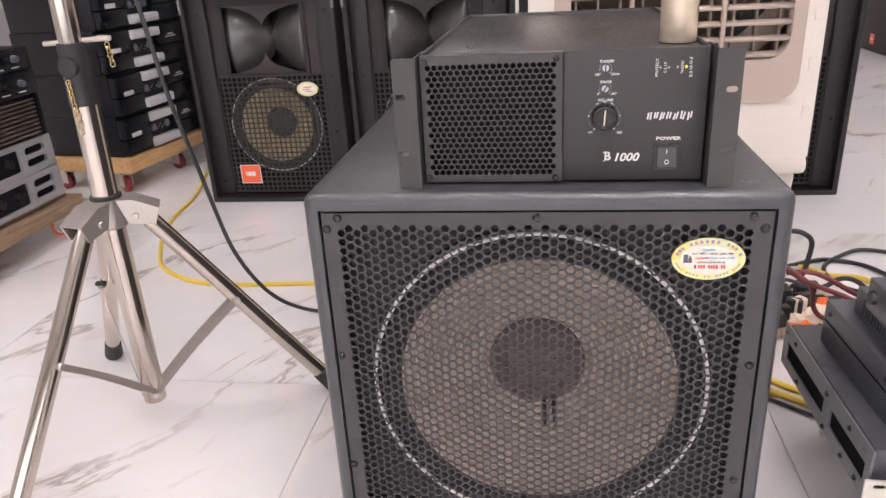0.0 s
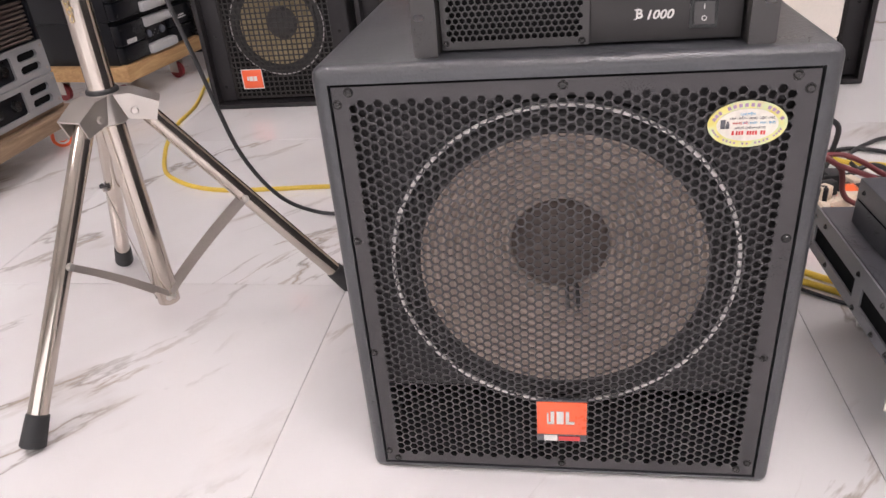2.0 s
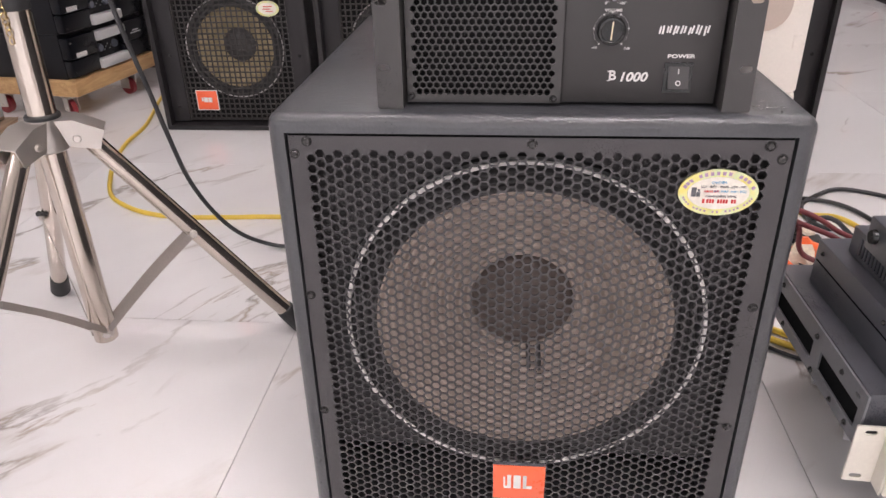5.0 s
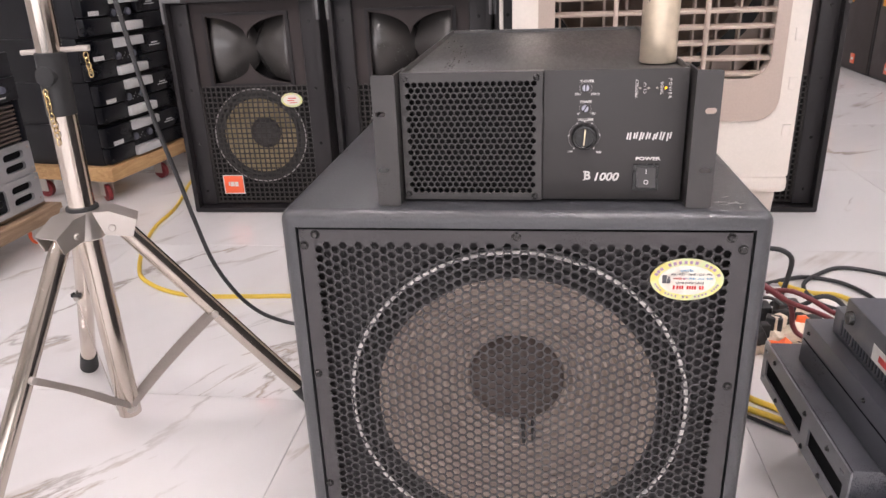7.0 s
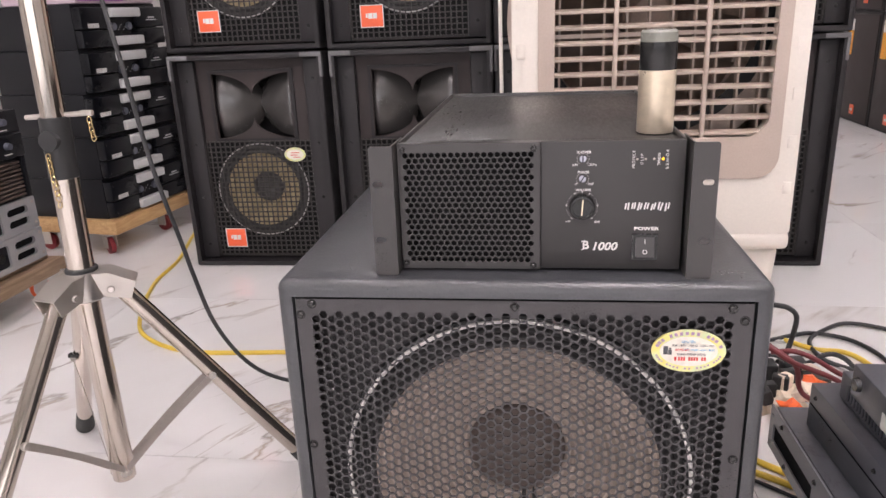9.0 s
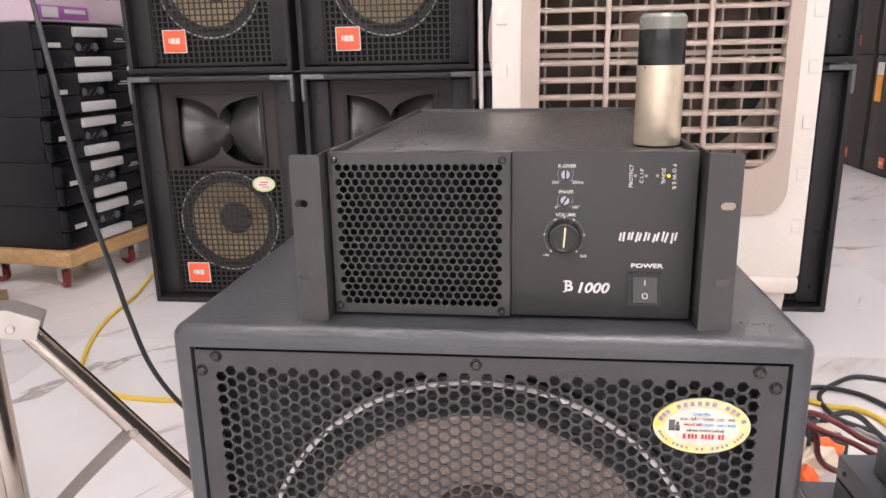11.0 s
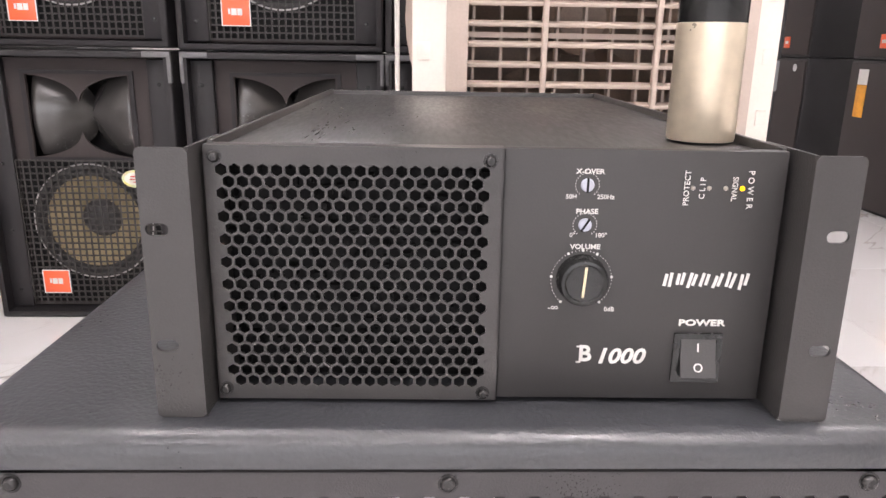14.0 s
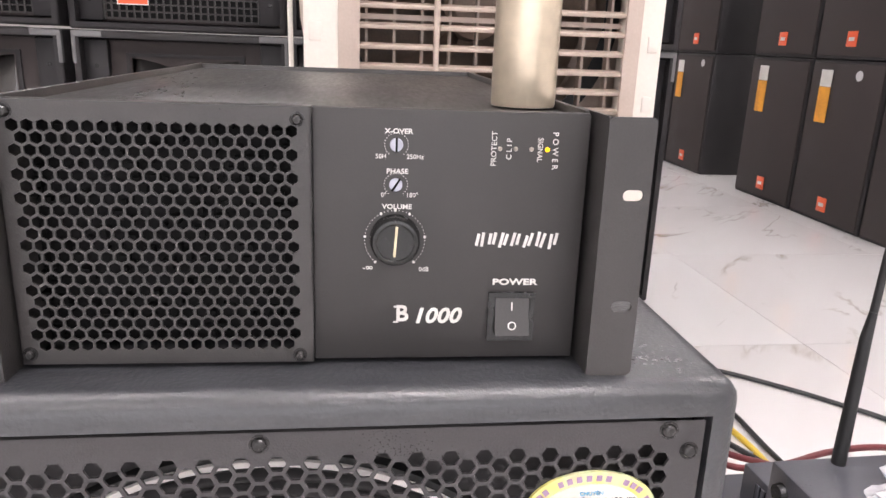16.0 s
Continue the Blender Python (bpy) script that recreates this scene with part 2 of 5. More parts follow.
BLACKCABLE = surf("black_cable_jacket", (0.025, 0.025, 0.027), 0.45, var=0.15)
MAROON = surf("maroon_cable_jacket", (0.16, 0.03, 0.035), 0.45, var=0.15)
WHITECABLE = surf("white_cable_jacket", (0.72, 0.69, 0.64), 0.5, var=0.05)
GREYCABLE = surf("grey_cable_jacket", (0.42, 0.42, 0.42), 0.5, var=0.05)
PLUGORANGE = surf("orange_socket_plastic", (0.78, 0.12, 0.02), 0.4)
PLUGWHITE = surf("ivory_plug_plastic", (0.68, 0.58, 0.46), 0.5, var=0.2, blot=40)
GEAR = surf("blue_black_gear", (0.088, 0.090, 0.104), 0.36, var=0.25, blot=9, grain=600)
GEARFACE = surf("grey_gear_face", (0.20, 0.202, 0.217), 0.42, var=0.2, blot=9)
WHITEMETAL = surf("white_rack_ear", (0.70, 0.66, 0.58), 0.4, var=0.08)
BANNER = surf("amber_banner", (0.78, 0.33, 0.03), 0.5, var=0.35, blot=14)
LILAC = surf("pale_lilac_plastic", (0.56, 0.44, 0.50), 0.45, var=0.08)
PURPLE = surf("purple_case", (0.34, 0.09, 0.36), 0.4)
PLASTICBAG = surf("crumpled_clear_film", (0.60, 0.60, 0.62), 0.15, var=0.3, blot=50, grain=90, bump=0.8)
DIFFUSER = glow("lit_diffuser", (1.0, 0.915, 0.925), LAMP)


# ---- mesh helpers (plan units) ----
def block(x0, x1, y0, y1, z0, z1, bevel=0.0, seg=2):
    bm = bmesh.new()
    bmesh.ops.create_cube(bm, size=1.0)
    for v in bm.verts:
        v.co = ((x0 + x1) / 2 + v.co.x * (x1 - x0), (y0 + y1) / 2 + v.co.y * (y1 - y0), (z0 + z1) / 2 + v.co.z * (z1 - z0))
    if bevel:
        bmesh.ops.bevel(bm, geom=bm.edges[:], offset=bevel, segments=seg, profile=0.5, affect="EDGES")
    return bm


def open_box(w, h, d, lip, deep, bevel):
    """A rounded box, centred in x, whose front (y = 0) is a rim round a recess."""
    bm = block(-w, w, 0, d, 0, h, bevel, 3)
    face = max((f for f in bm.faces if f.normal.y < -0.99), key=lambda f: f.calc_area())
    bmesh.ops.inset_region(bm, faces=[face], thickness=lip)
    out = bmesh.ops.extrude_face_region(bm, geom=[face])
    bmesh.ops.translate(bm, verts=[v for v in out["geom"] if isinstance(v, bmesh.types.BMVert)], vec=(0, deep, 0))
    bmesh.ops.delete(bm, geom=[face], context="FACES_ONLY")
    bmesh.ops.recalc_face_normals(bm, faces=bm.faces[:])
    return bm


def taper(bm, z0, z1, cx, k):
    """Narrows a mesh about x = cx towards its foot, by k at z0."""
    for v in bm.verts:
        q = k + (1 - k) * (v.co.z - z0) / (z1 - z0)
        v.co.x = cx + (v.co.x - cx) * q
    return bm


def merge(*bms):
    out = bms[0]
    for b in bms[1:]:
        me = bpy.data.meshes.new("scratch")
        b.to_mesh(me)
        out.from_mesh(me)
        bpy.data.meshes.remove(me)
        b.free()
    return out


def moved(bm, m):
    bm.transform(m)
    return bm


def lathe(profile, seg=32):
    """Profile of (radius, height) turned about z."""
    bm = bmesh.new()
    rings = []
    for r, h in profile:
        if r < 1e-6:
            rings.append([bm.verts.new((0, 0, h))])
        else:
            rings.append([bm.verts.new((r * math.cos(2 * math.pi * i / seg), r * math.sin(2 * math.pi * i / seg), h)) for i in range(seg)])
    for a, b in zip(rings, rings[1:]):
        for i in range(seg):
            j = (i + 1) % seg
            if len(a) == 1 and len(b) > 1:
                bm.faces.new((a[0], b[j], b[i]))
            elif len(b) == 1 and len(a) > 1:
                bm.faces.new((a[i], a[j], b[0]))
            elif len(a) > 1:
                bm.faces.new((a[i], a[j], b[j], b[i]))
    bmesh.ops.recalc_face_normals(bm, faces=bm.faces[:])
    return bm


def rod(p0, p1, r0, r1=None, seg=16, bevel=0.0):
    """A capped round bar from p0 to p1."""
    p0, p1, r1 = Vector(p0), Vector(p1), r0 if r1 is None else r1
    n = (p1 - p0).length
    prof = [(0, 0), (r0 - bevel, 0), (r0, bevel), (r1, n - bevel), (r1 - bevel, n), (0, n)] if bevel else [(0, 0), (r0, 0), (r1, n), (0, n)]
    return moved(lathe(prof, seg), Matrix.Translation(p0) @ (p1 - p0).to_track_quat("Z", "Y").to_matrix().to_4x4())


def facing(bm, x, y, z):
    """Turns a lathe from +z to face -y, and moves it."""
    return moved(bm, Matrix.Translation((x, y, z)) @ Matrix.Rotation(math.pi / 2, 4, "X"))


def smooth_path(points, per=8):
    """A Catmull-Rom line through the points."""
    p = [Vector(q) for q in points]
    p = [p[0] * 2 - p[1]] + p + [p[-1] * 2 - p[-2]]
    out = []
    for a, b, c, d in zip(p, p[1:], p[2:], p[3:]):
        for i in range(per):
            t = i / per
            out.append(0.5 * (2 * b + (c - a) * t + (2 * a - 5 * b + 4 * c - d) * t * t + (3 * b - a - 3 * c + d) * t ** 3))
    return out + [p[-2]]


def tube(points, r, seg=10, per=8):
    bm = bmesh.new()
    line = smooth_path(points, per)
    rings, up = [], Vector((0.3, 0.2, 1)).normalized()
    for i, q in enumerate(line):
        d = (line[min(i + 1, len(line) - 1)] - line[max(i - 1, 0)]).normalized()
        s = d.cross(up)
        s = s.normalized() if s.length > 1e-4 else Vector((1, 0, 0))
        w = s.cross(d).normalized()
        up = w
        rings.append([bm.verts.new(q + r * (math.cos(2 * math.pi * k / seg) * s + math.sin(2 * math.pi * k / seg) * w)) for k in range(seg)])
    for a, b in zip(rings, rings[1:]):
        for k in range(seg):
            bm.faces.new((a[k], a[(k + 1) % seg], b[(k + 1) % seg], b[k]))
    bm.faces.new(rings[0])
    bm.faces.new(rings[-1])
    bmesh.ops.recalc_face_normals(bm, faces=bm.faces[:])
    return bm


def oval(cx, cz, a, b, seg=20):
    return [(cx + a * math.cos(2 * math.pi * i / seg), cz + b * math.sin(2 * math.pi * i / seg)) for i in range(seg)]


def slot(cx, cz, w, h, seg=6):
    """A stadium-shaped loop."""
    r, out = min(w, h) / 2, []
    for k in range(2 * (seg + 1)):
        a = -math.pi / 2 + math.pi * (k - (k > seg)) / seg
        side = 1 if k <= seg else -1
        if w >= h:
            out.append((cx + side * (w / 2 - r) + r * math.cos(a), cz + r * math.sin(a)))
        else:
            out.append((cx - r * math.sin(a), cz + side * (h / 2 - r) + r * math.cos(a)))
    return out


def rect(x0, x1, z0, z1, r=0.0, seg=4):
    if not r:
        return [(x0, z0), (x1, z0), (x1, z1), (x0, z1)]
    out = []
    for cx, cz, a0 in ((x1 - r, z0 + r, -90), (x1 - r, z1 - r, 0), (x0 + r, z1 - r, 90), (x0 + r, z0 + r, 180)):
        out += [(cx + r * math.cos(radians(a0 + 90 * i / seg)), cz + r * math.sin(radians(a0 + 90 * i / seg))) for i in range(seg + 1)]
    return out


def plate(outer, holes, y0, y1):
    """A sheet in the xz plane from y0 (front) to y1, with through holes."""
    bm = bmesh.new()
    edges = []
    for loop in (outer, *holes):
        vs = [bm.verts.new((x, y0, z)) for x, z in loop]
        edges += [bm.edges.new((vs[i], vs[(i + 1) % len(vs)])) for i in range(len(vs))]
    bmesh.ops.triangle_fill(bm, edges=edges, use_beauty=True, use_dissolve=False)
    ext = bmesh.ops.extrude_face_region(bm, geom=bm.faces[:])
    for v in ext["geom"]:
        if isinstance(v, bmesh.types.BMVert):
            v.co.y = y1
    bmesh.ops.recalc_face_normals(bm, faces=bm.faces[:])
    return bm


def clip(poly, x0, x1, z0, z1):
    for axis, lim, sign in ((0, x0, 1), (0, x1, -1), (1, z0, 1), (1, z1, -1)):
        out = []
        for p, q in zip(poly, poly[1:] + poly[:1]):
            a, b = sign * (p[axis] - lim), sign * (q[axis] - lim)
            if a >= 0:
                out.append(p)
            if a * b < 0:
                t = a / (a - b)
                out.append((p[0] + t * (q[0] - p[0]), p[1] + t * (q[1] - p[1])))
        poly = out
        if not poly:
            return poly
    return poly


def honeycomb(x0, x1, z0, z1, hx0, hx1, hz0, hz1, pitch, web, thick, flat_top, y=0.0, squeeze=1.0, mid=None):
    """A perforated sheet: hexagonal holes inside the hole rectangle, solid metal round them."""
    verts, faces = [], []
    s, turn = pitch / math.sqrt(3), 0 if flat_top else 30
    du, dv = pitch * math.sqrt(3) / 2, pitch
    ring = lambda cx, cz, r: [(cx + squeeze * r * math.cos(radians(60 * i + turn)), cz + r * math.sin(radians(60 * i + turn))) for i in range(6)]
    mid = mid or ((hx0 + hx1) / 2, (hz0 + hz1) / 2)
    n = int(max(x1 - x0, z1 - z0) / du) + 3
    for i in range(-n, n + 1):
        for j in range(-n, n + 1):
            a, b = i * du, (j + 0.5 * (i % 2)) * dv
            cx, cz = (mid[0] + squeeze * a, mid[1] + b) if flat_top else (mid[0] + b, mid[1] + a)
            if not (x0 - pitch < cx < x1 + pitch and z0 - pitch < cz < z1 + pitch):
                continue
            cell = ring(cx, cz, s)
            k = len(verts)
            if hx0 <= cx <= hx1 and hz0 <= cz <= hz1:
                hole = ring(cx, cz, s - web / math.sqrt(3))
                verts += [(p, y, q) for p, q in cell] + [(p, y, q) for p, q in hole] + [(p, y + thick, q) for p, q in hole]
                for e in range(6):
                    f = (e + 1) % 6
                    faces += [(k + e, k + f, k + 6 + f, k + 6 + e), (k + 6 + e, k + 6 + f, k + 12 + f, k + 12 + e)]
            else:
                c = clip(cell, x0, x1, z0, z1)
                if len(c) > 2:
                    verts += [(p, y, q) for p, q in c]
                    faces.append(tuple(range(k, k + len(c))))
    me = bpy.data.meshes.new("scratch")
    me.from_pydata(verts, [], faces)
    bm = bmesh.new()
    bm.from_mesh(me)
    bpy.data.meshes.remove(me)
    bmesh.ops.remove_doubles(bm, verts=bm.verts[:], dist=1e-5)
    return bm


def bars(items, y, depth=0.0008):
    """Flat printed bars (x0, x1, z0, z1) on a face that looks along -y."""
    return merge(*[block(x0, x1, y - depth, y, z0, z1) for x0, x1, z0, z1 in items])


def lettering(text, size, x, y, z, turn=0.0, shear=0.0, wide=1.0, bold=0.0):
    """Raised print of the built-in font, centred at (x, z) on a face that looks along -y."""
    cu = bpy.data.curves.new("scratch", "FONT")
    cu.body, cu.size, cu.align_x, cu.align_y, cu.shear, cu.extrude, cu.offset = text, size, "CENTER", "CENTER", shear, 0.0004, bold
    cu.resolution_u = 3
    ob = bpy.data.objects.new("scratch", cu)
    scene.collection.objects.link(ob)
    me = bpy.data.meshes.new_from_object(ob)
    bm = bmesh.new()
    bm.from_mesh(me)
    bpy.data.objects.remove(ob)
    bpy.data.curves.remove(cu)
    bpy.data.meshes.remove(me)
    return moved(bm, Matrix.Translation((x, y - 0.0005, z)) @ Matrix.Rotation(math.pi / 2, 4, "X") @ Matrix.Rotation(radians(turn), 4, "Z") @ Matrix.Diagonal((wide, 1, 1, 1)))


def link(name, bm, material):
    bm.transform(Matrix.Scale(U, 4))
    me = bpy.data.meshes.new(name)
    bm.to_mesh(me)
    bm.free()
    me.materials.append(material)
    me.shade_smooth()
    me.set_sharp_from_angle(angle=radians(32))
    return new(name, me)


def part(name, bm, material, parent, label=""):
    ob = link(name, bm, material)
    ob.parent = parent
    return tagged(ob, label) if label else ob


def thing(name, label, category, group="", kind=""):
    return tagged(new(name), label, category, group, kind)


def place(ob, x, y, z, rz=0.0):
    ob.matrix_basis = pose(x * U, y * U, z * U, 0, 0, rz)
    return ob


def again(ob, x, y, z, rz=0.0):
    return copy_thing(ob, pose(x * U, y * U, z * U, 0, 0, rz))


def fixed(name, bm, material, label, category):
    return tagged(link(name, bm, material), label, category, kind="structure")


def single(name, bm, material, label, category, group=""):
    return tagged(link(name, bm, material), label, category, group)


def screw_head(x, y, z, r=0.006):
    head = facing(lathe([(0, 0.0040), (r * 0.30, 0.0046), (r * 0.62, 0.0044), (r * 0.86, 0.0034), (r, 0.0016), (r, 0.0008), (r * 1.25, 0.0008), (r * 1.25, 0)], 16), x, y, z)
    return merge(head, block(x - r * 0.55, x + r * 0.55, y - 0.0048, y - 0.003, z - r * 0.12, z + r * 0.12), block(x - r * 0.12, x + r * 0.12, y - 0.0048, y - 0.003, z - r * 0.55, z + r * 0.55))


# ---- structure ----
RX0, RX1, RY0, RY1, RH = -7.6, 6.2, -6.0, 10.4, 4.5
fixed("ground", block(RX0, RX1, RY0, RY1, -0.20, -0.012), GROUT, "grey grout bed under the floor tiles", "floor")
fixed("wall_north", block(RX0, RX1, RY1, RY1 + 0.2, -0.2, RH), PLASTER, "plain white plastered wall", "wall")
# the south wall's opening is assumed, to go with the front fill light
fixed("wall_south", plate(rect(RX0, RX1, -0.2, RH), [rect(-5.6, 4.4, 0.02, 3.6)], RY0 - 0.2, RY0), PLASTER, "unseen white plastered wall with an assumed wide opening", "wall")
fixed("wall_west", block(RX0 - 0.2, RX0, RY0 - 0.2, RY1 + 0.2, -0.2, RH), PLASTER, "plain white plastered wall", "wall")
fixed("wall_east", block(RX1, RX1 + 0.2, RY0 - 0.2, RY1 + 0.2, -0.2, RH), PLASTER, "plain white plastered wall", "wall")
fixed("ceiling", block(RX0 - 0.2, RX1 + 0.2, RY0 - 0.2, RY1 + 0.2, RH, RH + 0.2), PLASTER, "plain white ceiling", "ceiling")


def ceiling_light():
    e = thing("ceiling_light", "unseen lit white slim rectangular ceiling light", "ceiling light", "ceiling lights")
    part("frame", plate(rect(-0.9, 0.9, -0.11, 0.11), [rect(-0.86, 0.86, -0.07, 0.07)], -0.04, 0.0), PLASTER, e)
    part("diffuser", block(-0.86, 0.86, -0.03, -0.012, -0.07, 0.07), DIFFUSER, e, "glowing white diffuser")
    for ob in e.children:
        ob.data.transform(Matrix.Rotation(math.pi / 2, 4, "X"))
    return e


# lights out of view; several are added or moved only to brighten the gear
lamp = place(ceiling_light(), 0.6, -2.4, RH)
for lx, ly in ((3.4, -2.4), (-1.5, 1.25), (1.3, -0.5), (0.95, 0.2), (3.2, 3.2), (5.2, 3.4), (3.4, 6.2), (-1.5, 6.2), (-4.8, 0.8), (-1.9, -2.4), (-4.4, -2.4), (1.2, 8.6)):
    again(lamp, lx, ly, RH)


# ---- subwoofer ----
# the cabinet and the amplifier on it lean back by under a degree
LEAN_BACK = Matrix(((1, 0, 0, 0), (0, 1, 0.0133, 0), (0, 0, 1, 0), (0, 0, 0, 1)))


def subwoofer():
    """Front frame at y = 0, base at z = 0, centred in x."""
    e = thing("subwoofer", "large black subwoofer cabinet with honeycomb steel grille on tiled floor", "subwoofer")
    w, h, d, lip = 0.364, 0.787, 0.76, 0.025
    shell = block(-w, w, 0, d, 0.0, h, 0.017, 4)
    front = [f for f in shell.faces if f.normal.y < -0.99 and f.calc_area() > 0.2][0]
    r = bmesh.ops.inset_region(shell, faces=[front], thickness=0.0001)
    for v in front.verts:
        v.co.x = math.copysign(w - lip, v.co.x)
        v.co.z = h - 0.026 if v.co.z > h / 2 else 0.016
    bmesh.ops.delete(shell, geom=[front], context="FACES_ONLY")
    gx, z0, z1 = w - lip, 0.016, h - 0.026
    inner = bmesh.new()
    for a, b in (((-gx, z0), (gx, z0)), ((gx, z0), (gx, z1)), ((gx, z1), (-gx, z1)), ((-gx, z1), (-gx, z0))):
        vs = [inner.verts.new((a[0], 0, a[1])), inner.verts.new((b[0], 0, b[1])), inner.verts.new((b[0], 0.2, b[1])), inner.verts.new((a[0], 0.2, a[1]))]
        inner.faces.new(vs)
    part("cabinet", merge(shell, inner), SUBPAINT, e, "rounded cabinet in textured black paint with scuffed edges")
    part("grille", honeycomb(-gx + 0.004, gx - 0.004, z0 + 0.004, z1 - 0.004, -0.307, 0.304, 0.040, 0.732, 0.0151, 0.0031, 0.0022, True, 0.008, 0.968, (-0.0015, 0.3913)), GRILLEBLK, e, "black hexagon-perforated steel grille")
    # near-black strip paints the shade in the groove round the grille
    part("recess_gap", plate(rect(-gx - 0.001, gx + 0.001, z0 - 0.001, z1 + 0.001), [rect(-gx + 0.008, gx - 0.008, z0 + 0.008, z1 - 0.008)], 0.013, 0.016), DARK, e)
    # baffle with the driver's opening; the port is the open slot below
    cx, cz = -0.004, 0.4245
    part("baffle", plate(rect(-gx + 0.001, gx - 0.001, 0.166, z1), [oval(cx, cz, 0.272, 0.272, 64)], 0.055, 0.075), SUBBAFFLE, e)
    # port walls are near-black, so the cavity's shade is in their colour
    part("port", merge(block(-gx, gx, 0.30, 0.32, z0, 0.17), block(-gx, gx, 0.075, 0.30, 0.166, 0.176), block(-0.012, 0.012, 0.06, 0.3, z0, 0.166)), DARK, e, "slot port behind the grille, its shade in near-black walls")
    driver = part("driver_frame", facing(lathe([(0.272, -0.02), (0.272, 0.004), (0.277, 0.008), (0.290, 0.008), (0.292, 0.0), (0.292, -0.001)], 72), cx, 0.055, cz), RUBBER, e, "round driver frame")
    part("gasket_ring", facing(lathe([(0.2775, 0.009), (0.2785, 0.0115), (0.2835, 0.0115), (0.2845, 0.009)], 96), cx, 0.055, cz), RINGWHITE, driver, "thin pale ring")
    prof = [(0.274, 0.002)]
    for i in range(37):
        r0 = 0.272 - 0.040 * i / 36
        prof.append((r0, 0.001 + 0.0065 * abs(math.sin(math.pi * 3 * i / 36))))
    part("surround", facing(lathe(prof, 72), cx, 0.055, cz), SURROUND, driver, "pleated black surround")
    cone = [(0.2355, 0.002)]
    for i in range(1, 145):
        q = i / 144
        cone.append((0.2355 - 0.156 * q, -0.087 * q ** 1.08 + 0.0024 * math.sin(q * 82)))
    part("cone", facing(lathe(cone, 72), cx, 0.051, cz), CONE, driver, "grey-brown ribbed paper cone")
    part("dust_cap", facing(lathe([(0.0860, -0.083), (0.0848, -0.076), (0.080, -0.070), (0.066, -0.064), (0.045, -0.060), (0.02, -0.0575), (0, -0.057)], 48), cx, 0.055, cz), CAP, driver, "domed dark dust cap")
    for dx in (0.012, 0.030):
        part("lead_wire", tube([(cx + dx, 0.136, cz - 0.083), (cx + dx + 0.001, 0.114, cz - 0.100), (cx + dx + 0.003, 0.112, cz - 0.128)], 0.0038, 8), RUBBER, driver, "short black lead wire on the cone")
    for x, z in ((-0.328, 0.731), (-0.309, 0.749), (-0.001, 0.748), (0.306, 0.749), (0.324, 0.731), (-0.329, 0.503), (0.325, 0.504), (-0.330, 0.279), (0.323, 0.282), (-0.330, 0.045), (-0.314, 0.028), (-0.002, 0.031), (0.307, 0.033), (0.324, 0.049)):
        part("screw", screw_head(x, 0.008, z), SCREW, e, "small dark cross-head screw")
    badge = part("badge", block(-0.047, 0.0425, -0.001, 0.0075, 0.093, 0.187, 0.002), BADGEGREY, e, "grey and orange maker's badge")
    part("badge_panel", block(-0.046, 0.0415, -0.0035, -0.001, 0.112, 0.186, 0.0008), ORANGE, badge, "glossy orange badge panel")
    logo = [(-0.0285, -0.0255, 0.140, 0.162), (-0.022, -0.0155, 0.137, 0.166), (-0.0275, -0.0155, 0.1365, 0.142), (-0.0115, 0.001, 0.137, 0.166), (0.0045, 0.0105, 0.137, 0.166), (0.0045, 0.020, 0.137, 0.143)]
    part("badge_mark", bars(logo, -0.0035), PRINT, badge, "white maker's mark drawn as plain blocks")
    part("badge_strip_mark", bars([(-0.034, -0.010, 0.095, 0.109)], -0.001), PRINT, badge)
    part("badge_red_bar", bars([(-0.008, 0.030, 0.096, 0.106)], -0.001), REDINK, badge)
    # oval shop sticker on the grille
    sx, sz = 0.2488, 0.6838
    st = part("sticker", plate(oval(sx, sz, 0.0522, 0.0332, 56), [], 0.005, 0.0075), FOIL, e, "oval yellow holographic sticker with red and purple print")
    part("sticker_field", plate(oval(sx, sz - 0.0005, 0.0405, 0.0232, 48), [], 0.0042, 0.005), PALEFOIL, st, "pale field of the sticker")
    arc = []
    for i in range(16):
        if i in (3, 10, 14):
            continue
        a = radians(163 - i * 9.8)
        arc.append(moved(block(-0.0021, 0.0021, 0.0044, 0.005, -0.0024, 0.0024), Matrix.Translation((sx + 0.0462 * math.cos(a), 0, sz + 0.0277 * math.sin(a))) @ Matrix.Rotation(-(a - math.pi / 2) * 0.72, 4, "Y")))
    for i in range(22):
        if i in (4, 9, 12, 17):
            continue
        a = radians(196 + i * 7.0)
        arc.append(moved(block(-0.0013, 0.0013, 0.0044, 0.005, -0.0012, 0.0012), Matrix.Translation((sx + 0.0465 * math.cos(a), 0, sz + 0.0280 * math.sin(a))) @ Matrix.Rotation(-(a + math.pi / 2) * 0.72, 4, "Y")))
    part("sticker_arc_print", merge(*arc), PURPLEINK, st, "curved purple print shown as bars")
    part("sticker_blue_print", lettering("CHUY\u00caN", 0.0048, sx - 0.001, 0.0042, sz + 0.0150), BLUEINK, st, "small blue lettering")
    part("sticker_dark_print", merge(lettering("LOA - \u0110\u1ea8Y - VANG - L\u1eccC - MIC", 0.0042, sx + 0.0055, 0.0042, sz + 0.0090), lettering("H\u00c0NG CH\u00cdNH H\u00c3NG", 0.0042, sx + 0.004, 0.0042, sz - 0.0048)), BADGEGREY, st, "small dark lettering")
